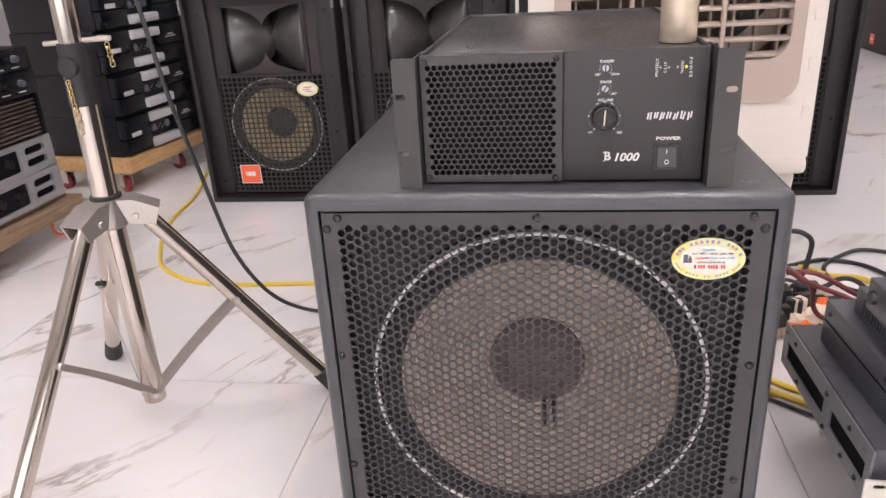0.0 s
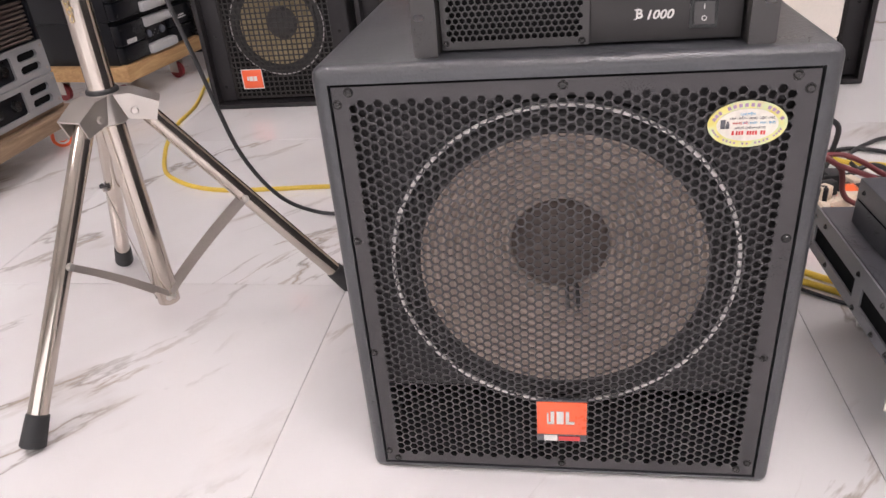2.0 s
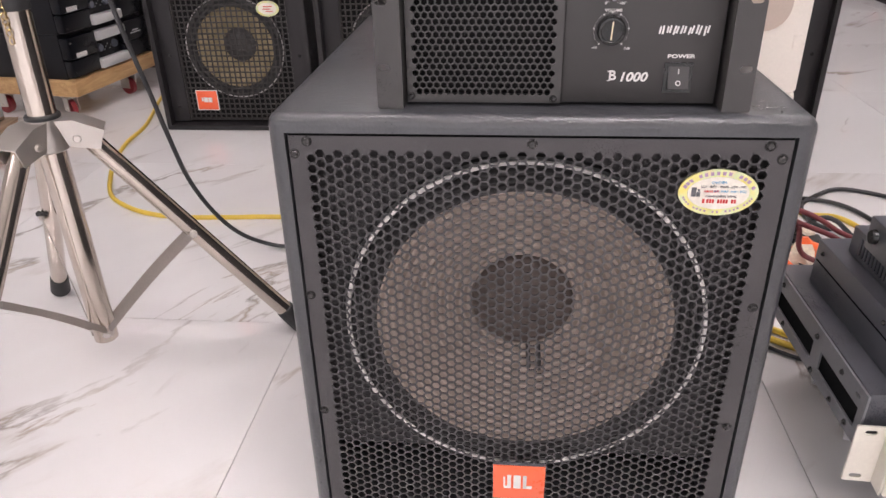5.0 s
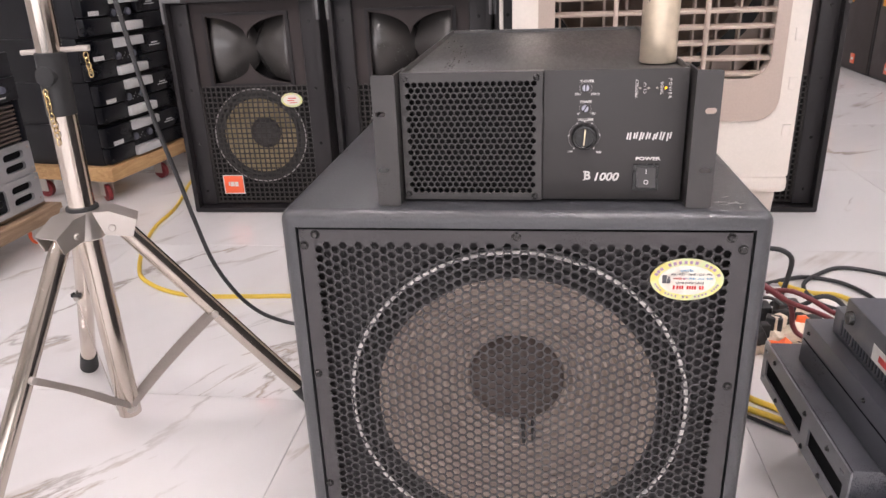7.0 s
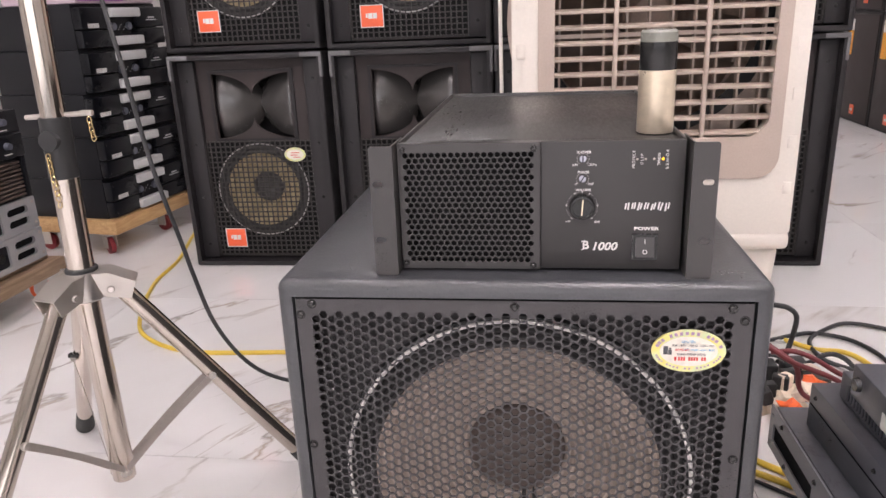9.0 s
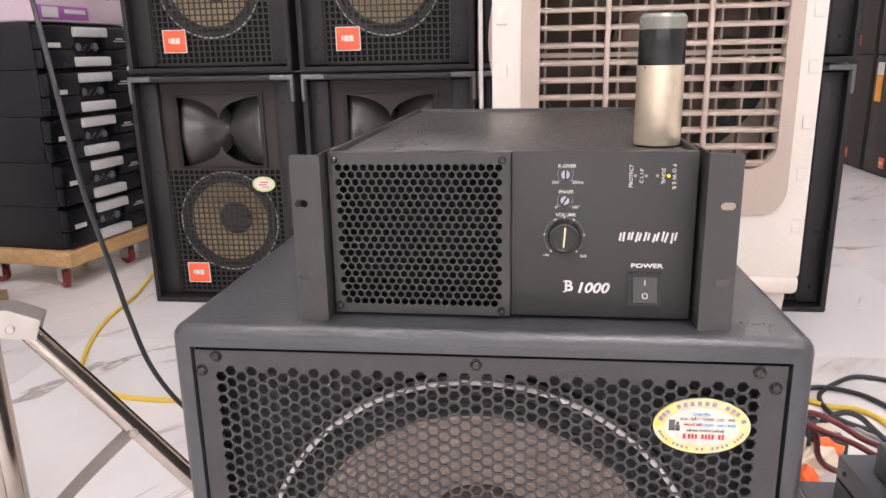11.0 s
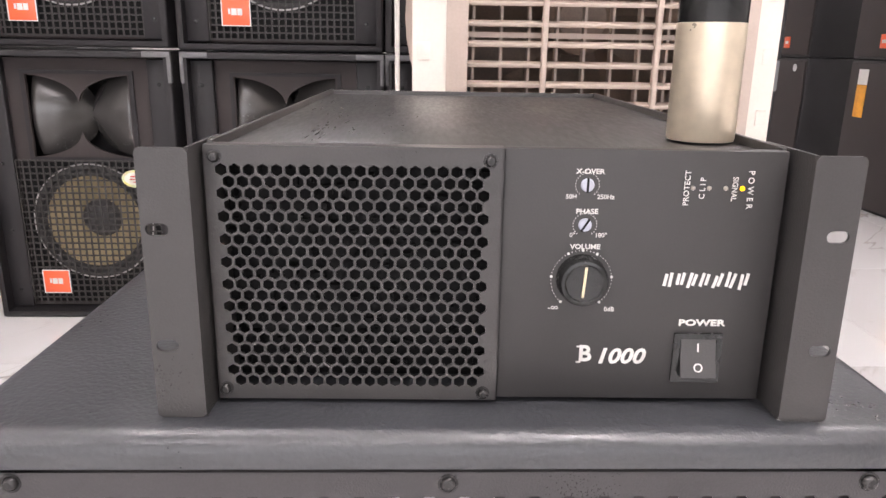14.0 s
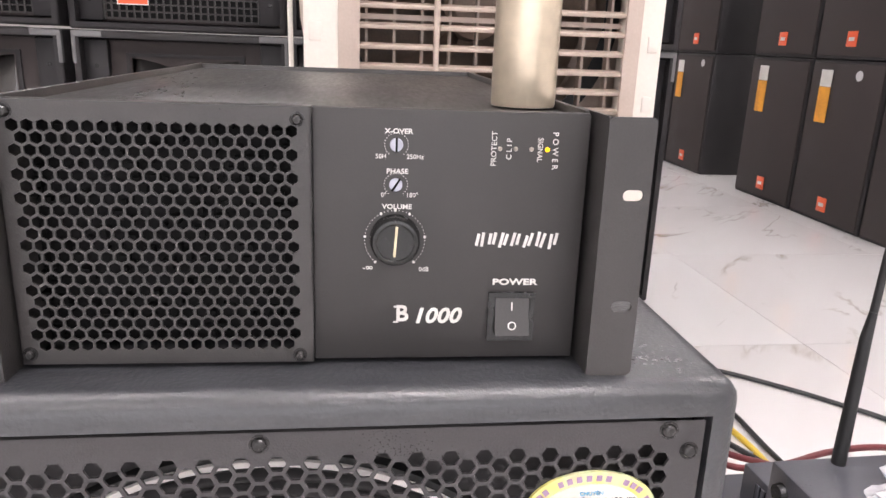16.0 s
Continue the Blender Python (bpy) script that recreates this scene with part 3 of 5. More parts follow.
    part("sticker_red_print", merge(lettering("H\u00c0NG B\u00c3I", 0.0043, sx - 0.0095, 0.0042, sz + 0.0022), bars([(sx - 0.0195, sx - 0.0165, sz - 0.0150, sz - 0.0090)] + [(sx - 0.014 + 0.0036 * k, sx - 0.0115 + 0.0036 * k, sz - 0.0148, sz - 0.0092) for k in range(11) if k not in (3, 8)], 0.0042, 0.0005)), REDINK, st, "red lettering over a row of red bars")
    part("sticker_green_print", lettering("M\u1ef8 - PH\u00c1P - ANH - \u0110\u1ee8C", 0.0039, sx + 0.0150, 0.0042, sz + 0.0022), BLUEINK, st, "small blue-green lettering")
    part("sticker_picture", bars([(sx - 0.0355, sx - 0.0290, sz - 0.0055, sz + 0.0075), (sx - 0.0285, sx - 0.0235, sz - 0.0055, sz + 0.0015), (sx - 0.0275, sx - 0.0245, sz + 0.0020, sz + 0.0050)], 0.0042, 0.0005), BADGEGREY, st, "tiny dark picture of loudspeakers as plain blocks")
    for ob in e.children_recursive:
        if ob.name.startswith(("grille", "screw", "sticker", "badge")):
            ob.data.transform(Matrix.Translation((0, -0.0055 * U, 0)))
        ob.data.transform(LEAN_BACK)
    return e


place(subwoofer(), -0.001, 0.9875, 0)


# ---- amplifier on the subwoofer ----
def main_amp():
    """Panel face at y = 0, base at z = 0; x as on the panel, seam at 0.005."""
    seam = 0.0042
    e = thing("amplifier", "matte black rack-eared power amplifier with honeycomb vent on the subwoofer", "amplifier")
    x0, x1, h, d = -0.205, 0.206, 0.195, 0.63
    part("chassis", merge(block(x0 + 0.002, x1 - 0.002, 0.040, d, 0.004, h - 0.007, 0.002), block(x0 + 0.002, x1 - 0.002, 0.004, 0.045, h - 0.010, h - 0.007)), AMPTOP, e, "black sheet-steel case")
    for s0 in (x0, x1 - 0.004):
        part("side_lip", block(s0, s0 + 0.004, 0.006, d, 0.002, h, 0.001), AMPBLK, e)
    part("rear_lip", block(x0, x1, d, d + 0.004, 0.004, h - 0.001, 0.001), AMPBLK, e)
    ctl = part("control_panel", block(seam, x1, 0.0, 0.012, 0.002, h - 0.002, 0.0016), AMPPANEL, e, "satin black control panel")
    part("vent_panel", honeycomb(x0, seam, 0.002, h - 0.002, -0.1965, -0.0078, 0.0120, 0.1790, 0.00966, 0.0019, 0.0016, False, -0.004, mid=(-0.0095, 0.1758)), AMPBLK, e, "black honeycomb vent panel")
    part("vent_edge", merge(block(seam - 0.0015, seam, -0.004, 0.0, 0.002, h - 0.002), block(x0, seam, -0.0038, 0.012, h - 0.003, h - 0.002), block(x0, seam, -0.0038, 0.012, 0.002, 0.003), block(x0, x0 + 0.001, -0.004, 0.012, 0.002, h - 0.002)), AMPBLK, e)
    rnd = random.Random(4)
    chips = [block(-0.2, 0.002, 0.036, 0.039, 0.004, h - 0.010)]
    for i in range(220):
        px, pz, pr = rnd.uniform(-0.198, -0.004), rnd.uniform(0.010, 0.182), rnd.uniform(0.001, 0.004)
        chips.append(block(px - pr, px + pr, 0.024 + rnd.random() * 0.010, 0.037, pz - pr, pz + pr))
    part("dust_filter", merge(*chips), FOAMBACKING, e, "rough black filter foam behind the vent")
    for px, pz in ((-0.1972, 0.1850), (-0.0055, 0.1842), (-0.1990, 0.0105), (-0.0062, 0.0080)):
        part("screw", screw_head(px, -0.004, pz, 0.0042), SCREW, e)
    # bent rack ears
    for side in (-1, 1):
        a, b = (-0.2425, -0.2075) if side < 0 else (0.2100, 0.2450)
        c = -0.2315 if side < 0 else 0.2325
        ear = plate(rect(a, b, -0.001, h - 0.001, 0.004), [slot(c, 0.1385, 0.0158, 0.0085), slot(c, 0.0545, 0.0158, 0.0085)], -0.028, -0.0255)
        wall = block(b - 0.0025, b, -0.0255, 0.05, -0.001, h - 0.001) if side < 0 else block(a, a + 0.0025, -0.0255, 0.05, -0.001, h - 0.001)
        shelf = block(b, x0, 0.03, 0.05, -0.001, h - 0.002) if side < 0 else block(x1, a, 0.03, 0.05, -0.001, h - 0.002)
        part("rack_ear", merge(ear, wall, shelf), AMPBLK, e, "bent black rack ear with two slots")
    kx = 0.064
    for z, tilt in ((0.1675, 0), (0.1385, -32)):
        pot = part("trim_pot", facing(lathe([(0, 0.0018), (0.0042, 0.0018), (0.0048, 0.001), (0.0048, -0.001)], 24), kx, 0, z), TRIMPOT, e, "small slotted metal trim pot")
        part("slot", moved(block(-0.0008, 0.0008, -0.0022, -0.0017, -0.0052, 0.0052), Matrix.Translation((kx, 0, z)) @ Matrix.Rotation(radians(-tilt), 4, "Y")), DARK, pot)
        dots = [block(kx + 0.0085 * math.cos(radians(a)) - 0.0003, kx + 0.0085 * math.cos(radians(a)) + 0.0003, -0.0004, 0, z + 0.0085 * math.sin(radians(a)) - 0.0003, z + 0.0085 * math.sin(radians(a)) + 0.0003) for a in range(-50, 231, 14)]
        part("dial_dots", merge(*dots), PRINT, e)
    z = 0.0980
    knob = part("volume_knob", facing(lathe([(0, 0.0115), (0.013, 0.0115), (0.0142, 0.0125), (0.0165, 0.012), (0.018, 0.0095), (0.0187, 0.001), (0.0187, 0)], 48), kx, 0, z), KNOB, e, "large glossy black volume knob")
    part("pointer", moved(block(-0.0009, 0.0009, -0.0125, -0.0112, -0.0105, 0.0120), Matrix.Translation((kx, 0, z)) @ Matrix.Rotation(radians(4), 4, "Y")), CREAMPRINT, knob, "cream pointer line")
    dots = []
    for k, a in enumerate(range(-50, 231, 7)):
        r = 0.0011 if k % 8 == 0 or a == 90 else 0.00035
        dots.append(facing(lathe([(0, 0.0004), (r, 0.0004), (r, 0)], 8), kx + 0.0223 * math.cos(radians(a)), 0, z - 0.0008 + 0.0223 * math.sin(radians(a))))
    part("volume_scale", merge(*dots), PRINT, e)
    for text, size, x, zz, turn, shear, wide, bold in (
            ("X-OVER", 0.0050, 0.0655, 0.1771, 0, 0, 1.12, 0.0001), ("50H", 0.0046, 0.0529, 0.1590, 0, 0, 1, 0.0), ("250Hz", 0.0047, 0.0775, 0.1590, 0, 0, 1, 0.0),
            ("PHASE", 0.0050, 0.0649, 0.1483, 0, 0, 1.12, 0.0001), ("0\u00b0", 0.0046, 0.0553, 0.1309, 0, 0, 1, 0.0), ("180\u00b0", 0.0048, 0.0760, 0.1309, 0, 0, 1, 0.0),
            ("VOLUME", 0.0050, 0.0652, 0.1222, 0, 0, 1.12, 0.0001), ("-\u221e", 0.0062, 0.0443, 0.0755, 0, 0, 1, 0.0), ("0dB", 0.0048, 0.0860, 0.0745, 0, 0, 1, 0.0),
            ("B", 0.0178, 0.0703, 0.0387, 0, 0, 1.0, 0.0004), ("1000", 0.0168, 0.0965, 0.0368, 0, 0.24, 1.10, 0.0004),
            ("POWER", 0.0066, 0.1563, 0.0644, 0, 0, 1.52, 0.00018),
            ("PROTECT", 0.0056, 0.1349, 0.1662, 90, 0, 1.05, 0.0), ("C L I P", 0.0056, 0.1461, 0.1662, 90, 0, 1.0, 0.0),
            ("SIGNAL", 0.0055, 0.1688, 0.1660, -90, 0, 0.95, 0.0), ("P O W E R", 0.0060, 0.1802, 0.1655, -88, 0, 1.0, 0.0)):
        part("printed_text", lettering(text, size, x, 0, zz, turn, shear, wide, bold), PRINT, e, "white printed lettering")
    part("printed_serif", merge(*[block(a, b, -0.0005, 0, z0 - 0.0006, z0 + 0.0006) for a, b, z0 in ((0.0640, 0.0675, 0.0322), (0.0640, 0.0675, 0.0446))]), PRINT, e)
    # maker's name as plain brush-like bars
    px, rnd = 0.1235, random.Random(3)
    for wd in (0.0090, 0.0080, 0.0080, 0.0090, 0.0088, 0.0088, 0.0095):
        for u in (0.28, 0.70):
            tall = rnd.uniform(0.0042, 0.0062)
            bar = moved(block(-0.0011, 0.0011, -0.0006, 0, -tall, tall), Matrix.Translation((px + wd * u, 0, 0.0977 + rnd.uniform(-0.0012, 0.0012))) @ Matrix.Rotation(rnd.uniform(0.10, 0.30), 4, "Y"))
            part("maker_mark_bar", bar, PRINT, e)
        px += wd + 0.0007
    for x, m in ((0.1392, LEDOFF), (0.1508, LEDOFF), (0.1626, LEDOFF), (0.1745, LEDON)):
        part("indicator_led", facing(lathe([(0, 0.0022), (0.0012, 0.0018), (0.0017, 0.0006), (0.0017, 0)], 14), x, 0, 0.1663), m, e, "lit amber indicator" if m is LEDON else "unlit indicator")
    DROP = Matrix.Translation((0.0050, 0, -0.0115))
    sw = part("power_switch", moved(plate(rect(0.1315, 0.1680, 0.0285, 0.0680, 0.001), [rect(0.1365, 0.1640, 0.0345, 0.0635)], -0.0022, 0.0), DROP), KNOB, e, "black rocker power switch")
    rock = bmesh.new()
    vs = [rock.verts.new(c) for c in ((0.137, -0.001, 0.063), (0.1635, -0.001, 0.063), (0.1635, -0.0035, 0.050), (0.137, -0.0035, 0.050), (0.137, -0.0085, 0.035), (0.1635, -0.0085, 0.035), (0.137, 0.0, 0.035), (0.1635, 0.0, 0.035), (0.137, 0.0, 0.063), (0.1635, 0.0, 0.063))]
    for f in ((0, 3, 2, 1), (3, 4, 5, 2), (4, 6, 7, 5), (0, 8, 6, 4, 3), (1, 2, 5, 7, 9)):
        rock.faces.new([vs[i] for i in f])
    bmesh.ops.recalc_face_normals(rock, faces=rock.faces[:])
    part("rocker", moved(rock, DROP), AMPBLK, sw, "tilted rocker")
    part("rocker_mark", moved(merge(moved(block(-0.0005, 0.0005, -0.0004, 0, -0.0032, 0.0032), Matrix.Translation((0.150, -0.0022, 0.0568)) @ Matrix.Rotation(-0.19, 4, "X")), moved(plate(oval(0, 0, 0.0033, 0.0033, 24), [oval(0, 0, 0.0024, 0.0024, 24)], -0.0008, -0.0002), Matrix.Translation((0.150, -0.0062, 0.0423)) @ Matrix.Rotation(-0.32, 4, "X"))), DROP), PRINT, sw, "white on and off marks")
    for ob in e.children_recursive:
        ob.data.transform(LEAN_BACK)
    return e


place(main_amp(), 0.031, 1.0482, 0.789, -0.8)

# tube standing on the amplifier
e = thing("wireless_transmitter", "scratched silver metal tube with black band on the amplifier", "transmitter")
part("tube_body", lathe([(0, 0), (0.0262, 0), (0.0270, 0.002), (0.0268, 0.091), (0.0255, 0.0925), (0, 0.0925)], 40), ALU, e, "scratched silver barrel")
part("band", lathe([(0.0262, 0.091), (0.0266, 0.092), (0.0266, 0.131), (0.0255, 0.132)], 40), KNOB, e, "glossy black band")
part("cap", lathe([(0.0264, 0.131), (0.0266, 0.133), (0.0264, 0.144), (0.0235, 0.148), (0.008, 0.149), (0, 0.149)], 40), CAPGREY, e, "grey translucent cap")
place(e, 0.206, 1.139, 0.979)


# ---- tripod speaker stand ----
def speaker_stand():
    e = thing("speaker_stand", "chromed tripod speaker stand with black collar and rubber feet", "tripod stand")
    part("lower_tube", rod((0, 0, 0.085), (0, 0, 0.60), 0.0275, seg=32, bevel=0.003), CHROME, e, "chromed centre tube")
    part("middle_tube", rod((0, 0, 0.60), (0, 0, 0.865), 0.0285, seg=32), CHROME, e, "chromed tube above the hub")
    part("rubber_ring", rod((0, 0, 0.635), (0, 0, 0.647), 0.035, seg=32, bevel=0.003), RUBBER, e, "black rubber ring on the hub")
    part("upper_tube", rod((0, 0, 0.95), (0, 0, 2.35), 0.0255, seg=32), CHROME, e, "chromed inner tube")
    part("collar", merge(rod((0, 0, 0.853), (0, 0, 0.985), 0.0305, seg=32, bevel=0.002), rod((0.0, -0.034, 0.938), (0, 0.02, 0.938), 0.021, 0.027, 20)), RUBBER, e, "matte black locking collar")
    pin = part("locking_pin", merge(rod((-0.060, -0.006, 0.985), (0.08, 0.01, 0.990), 0.0055, seg=12), block(0.055, 0.085, 0.004, 0.016, 0.984, 0.996, 0.003)), STEEL, e, "steel locking pin")
    def chain(points, n):
        line, out = smooth_path(points, 12), []
        for i in range(n):
            q = line[int(i * (len(line) - 1) / max(n - 1, 1))]
            ring = [(q.x + 0.0045 * math.cos(a) * (0.25 if i % 2 else 1), q.y + 0.0045 * math.cos(a) * (1 if i % 2 else 0.25), q.z + 0.0070 * math.sin(a)) for a in [2 * math.pi * k / 10 for k in range(11)]]
            out.append(tube(ring, 0.0012, 6, 2))
        return merge(*out)
    part("chain", chain([(0.078, 0.004, 0.976), (0.080, 0.004, 0.955), (0.082, 0.004, 0.938)], 5), BRASS, pin, "short brass chain")
    part("chain", chain([(-0.004, -0.034, 0.905), (-0.002, -0.034, 0.86), (0.002, -0.0335, 0.80)], 12), BRASS, pin, "hanging brass chain")
    az = (24.5, 256.2, 135.5)
    foot_r = (0.475, 0.472, 0.476)
    hub = lathe([(0.028, 0.638), (0.036, 0.637), (0.038, 0.632), (0.038, 0.572), (0.034, 0.568), (0.030, 0.568)], 32)
    for a in az:
        arm = bmesh.new()
        sect = [(0.024, 0.636, 0.034), (0.058, 0.634, 0.034), (0.112, 0.606, 0.032)]
        for s in (-1, 1):
            cheek = [arm.verts.new((r, s * w2, z)) for r, z, w2 in sect] + [arm.verts.new((0.098, s * 0.030, 0.566)), arm.verts.new((0.040, s * 0.030, 0.578))]
            arm.faces.new(cheek)
        tops = [v for v in arm.verts]
        for i in range(2):
            arm.faces.new((tops[i], tops[i + 1], tops[6 + i], tops[5 + i]))
        bmesh.ops.recalc_face_normals(arm, faces=arm.faces[:])
        bmesh.ops.solidify(arm, geom=arm.faces[:], thickness=0.004)
        hub = merge(hub, moved(arm, Matrix.Rotation(radians(a), 4, "Z")))
    part("hub", hub, CASTMETAL, e, "cast metal hub with three leg brackets")
    for a, fr in zip(az, foot_r):
        turn = Matrix.Rotation(radians(a), 4, "Z")
        leg = part("leg", moved(rod((0.066, 0, 0.597), (fr - 0.02, 0, 0.030), 0.0208, seg=28, bevel=0.002), turn), CHROME, e, "chromed tubular leg")
        p0 = Vector((0.066 + (fr - 0.086) * 0.925, 0, 0.597 - 0.567 * 0.925))
        p1 = Vector((0.066 + (fr - 0.086) * 1.03, 0, 0.597 - 0.567 * 1.03))
        part("rubber_foot", moved(rod(p0, p1, 0.0235, 0.0265, 28, 0.003), turn), RUBBER, leg, "black rubber foot cap")
        q0, q1 = Vector((0.006, 0, 0.110)), Vector((0.245, 0, 0.333))
        dirn = (q1 - q0).normalized()
        side = Vector((-dirn.z, 0, dirn.x))
        strap = bmesh.new()
        line = [q0 + (q1 - q0) * (i / 8) + side * 0.006 * math.sin(math.pi * i / 8) for i in range(9)]
        va = [strap.verts.new((p + side * 0.0075)[:]) for p in line]
        vb = [strap.verts.new((p - side * 0.0075)[:]) for p in line]
        for i in range(8):
            strap.faces.new((va[i], va[i + 1], vb[i + 1], vb[i]))
        bmesh.ops.solidify(strap, geom=strap.faces[:], thickness=0.003)
        both = merge(*[moved(b, Matrix.Translation((0, s, 0))) for b, s in ((strap.copy(), -0.0235), (strap, 0.0235))])
        part("brace", moved(both, turn), STEEL, e, "flat steel brace")
        for pt in ((0.006, 0.108), (0.245, 0.333), (0.058, 0.594)):
            off = 0.032 if pt[1] > 0.5 else 0.025
            part("bolt", moved(rod((pt[0], -off - 0.004, pt[1]), (pt[0], off + 0.004, pt[1]), 0.0085, seg=14, bevel=0.002), turn), CASTMETAL, e, "steel pivot bolt")
    part("wing_bolt", merge(rod((-0.190, 0.147, 0.344), (-0.165, 0.140, 0.346), 0.005, seg=10), block(-0.194, -0.187, 0.141, 0.155, 0.339, 0.350, 0.002)), SCREW, e, "small dark wing bolt")
    lean = Matrix.Shear("XY", 4, (0.027, 0.0))
    for ob in e.children:
        if ob.name.split(".")[0] in ("middle_tube", "rubber_ring", "upper_tube", "collar", "locking_pin"):
            shift = Matrix.Translation(((-0.001 - 0.027 * 0.6) * U, 0, 0)) @ lean
            for o in (ob, *ob.children):
                o.data.transform(shift)
    return e


place(speaker_stand(), -0.998, 1.44, 0)


# ---- stage speakers ----
def stage_speaker():
    """Front edge at y = 0, base at z = 0, centred in x."""
    e = thing("stage_speaker", "black two-way stage speaker with horn and wire-mesh grille", "speaker", "stacked stage speakers")
    w, h, d, t = 0.366, 1.020, 0.50, 0.030
    shell = open_box(w, h, d, t - 0.009, 0.30, 0.009)
    part("cabinet", shell, BOXBLK, e, "black painted plywood cabinet with deep front rim")
    part("baffle", plate(rect(-w + t, w - t, t, h - t), [rect(-0.198, 0.190, 0.622, 0.936), oval(0.000, 0.372, 0.205, 0.205, 40)], 0.075, 0.095), BAFFLE, e)
    for sx in (-1, 1):
        strip = part("side_batten", block(sx * 0.305 - 0.042, sx * 0.305 + 0.042, 0.045, 0.075, t, h - t, 0.006), BOXBLK, e, "screwed black side batten")
        for zz in (0.10, 0.34, 0.60, 0.90):
            part("screw", screw_head(sx * 0.305, 0.045, zz, 0.006), SCREW, strip)
    # horn: two flaring cheeks that meet at a narrow upright throat
    HZ = 0.777
    nu, nv, bm = 36, 16, bmesh.new()
    half = lambda u: 0.056 + 0.096 * math.sqrt(1 - (1 - abs(u)) ** 1.7)
    rows = []
    for i in range(nu + 1):
        u = -1 + 2 * i / nu
        rows.append([bm.verts.new((-0.004 + 0.187 * u, 0.082 + 0.090 * (1 - abs(u)) ** 1.6 + 0.042 * q ** 2 + 0.006 * max(0.0, (abs(u) - 0.9) / 0.1) ** 2, HZ + half(u) * q)) for q in [v / nv * 2 - 1 for v in range(nv + 1)]])
    for a, b in zip(rows, rows[1:]):
        for k in range(nv):
            bm.faces.new((a[k], a[k + 1], b[k + 1], b[k]))
    bmesh.ops.recalc_face_normals(bm, faces=bm.faces[:])
    us = [-1 + 2 * i / nu for i in range(nu + 1)]
    bow = [(-0.004 + 0.187 * u, HZ - half(u)) for u in us] + [(-0.004 + 0.187 * u, HZ + half(u)) for u in reversed(us)]
    horn = part("horn", bm, HORN, e, "glossy black flared horn")
    part("horn_face", plate(rect(-0.197, 0.189, 0.623, 0.935), [bow], 0.066, 0.078), BAFFLE, horn, "matte black horn face")
    part("horn_rim", plate(rect(-0.209, 0.202, 0.614, 0.946), [rect(-0.195, 0.187, 0.625, 0.933)], 0.066, 0.076), BOXBLK, e)
    gx0, gx1, gz0, gz1, pitch, wd = -0.262, 0.262, 0.040, 0.612, 0.0248, 0.0058
    wires = []
    nx, nz = int((gx1 - gx0) / pitch), int((gz1 - gz0) / pitch)
    for i in range(nx + 1):
        x = gx0 + (gx1 - gx0) * i / nx
        wires.append(block(x - wd / 2, x + wd / 2, 0.052, 0.056, gz0, gz1))
    for j in range(nz + 1):
        z = gz0 + (gz1 - gz0) * j / nz
        wires.append(block(gx0, gx1, 0.0535, 0.0575, z - wd / 2, z + wd / 2))
    part("mesh_grille", merge(*wires), WIRE, e, "black square wire-mesh grille")
    # sheet added in near-black so the mesh openings look dark
    part("mesh_backing", plate(rect(-0.258, 0.258, 0.044, 0.608), [oval(0.0, 0.372, 0.231, 0.231, 48)], 0.0725, 0.0745), FOAMBACKING, e, "added near-black sheet that darkens the wire-mesh openings")
    wf = part("woofer", facing(lathe([(0.232, 0.0), (0.230, 0.006), (0.208, 0.007), (0.200, 0.001), (0.190, 0.006), (0.180, 0.0)], 56), 0.000, 0.075, 0.372), SURROUND, e, "round woofer")
    part("rim_ring", facing(lathe([(0.2235, 0.007), (0.2245, 0.0085), (0.2285, 0.0085), (0.2295, 0.007)], 64), 0.000, 0.075, 0.372), RIMGREY, wf, "thin pale ring")
    part("cone", facing(lathe([(0.181, 0.0), (0.15, -0.022), (0.11, -0.048), (0.068, -0.075)], 56), 0.000, 0.075, 0.372), KRAFT, wf, "tan paper cone")
    part("dust_cap", facing(lathe([(0.079, -0.072), (0.062, -0.056), (0.034, -0.048), (0, -0.045)], 40), 0.000, 0.075, 0.372), GREYCAP, wf, "grey dust cap")
    bd = part("badge", block(-0.213, -0.112, 0.046, 0.052, 0.088, 0.180, 0.002), ORANGE, e, "orange maker's badge")
    part("badge_mark", bars([(-0.190, -0.182, 0.128, 0.146), (-0.179, -0.160, 0.124, 0.147), (-0.157, -0.140, 0.124, 0.147)], 0.046, 0.0012), PRINT, bd)
    part("badge_border", plate(rect(-0.215, -0.110, 0.086, 0.182), [rect(-0.2115, -0.1135, 0.0895, 0.1785)], 0.0445, 0.047), PRINT, bd)
    for sx in (-1, 1):
        for z in (h,):
            s = -1
            guard = merge(block(sx * w - 0.012 * (sx > 0) - 0.001, sx * w + 0.012 * (sx < 0) + 0.001, -0.002, 0.02, z + s * 0.012 - (0.10 if s < 0 else 0), z + s * 0.012 + (0.10 if s > 0 else 0), 0.003), block(min(sx * w, sx * (w - 0.10)), max(sx * w, sx * (w - 0.10)), -0.002, 0.02, min(z + s * 0.001, z + s * 0.022), max(z + s * 0.001, z + s * 0.022), 0.003))
            part("corner_guard", guard, CORNER, e, "grey metal corner guard")
    return e


spk = place(stage_speaker(), -1.299, 3.24, 0, 0.3)
again(spk, -1.298, 3.25, 1.030, -0.4)
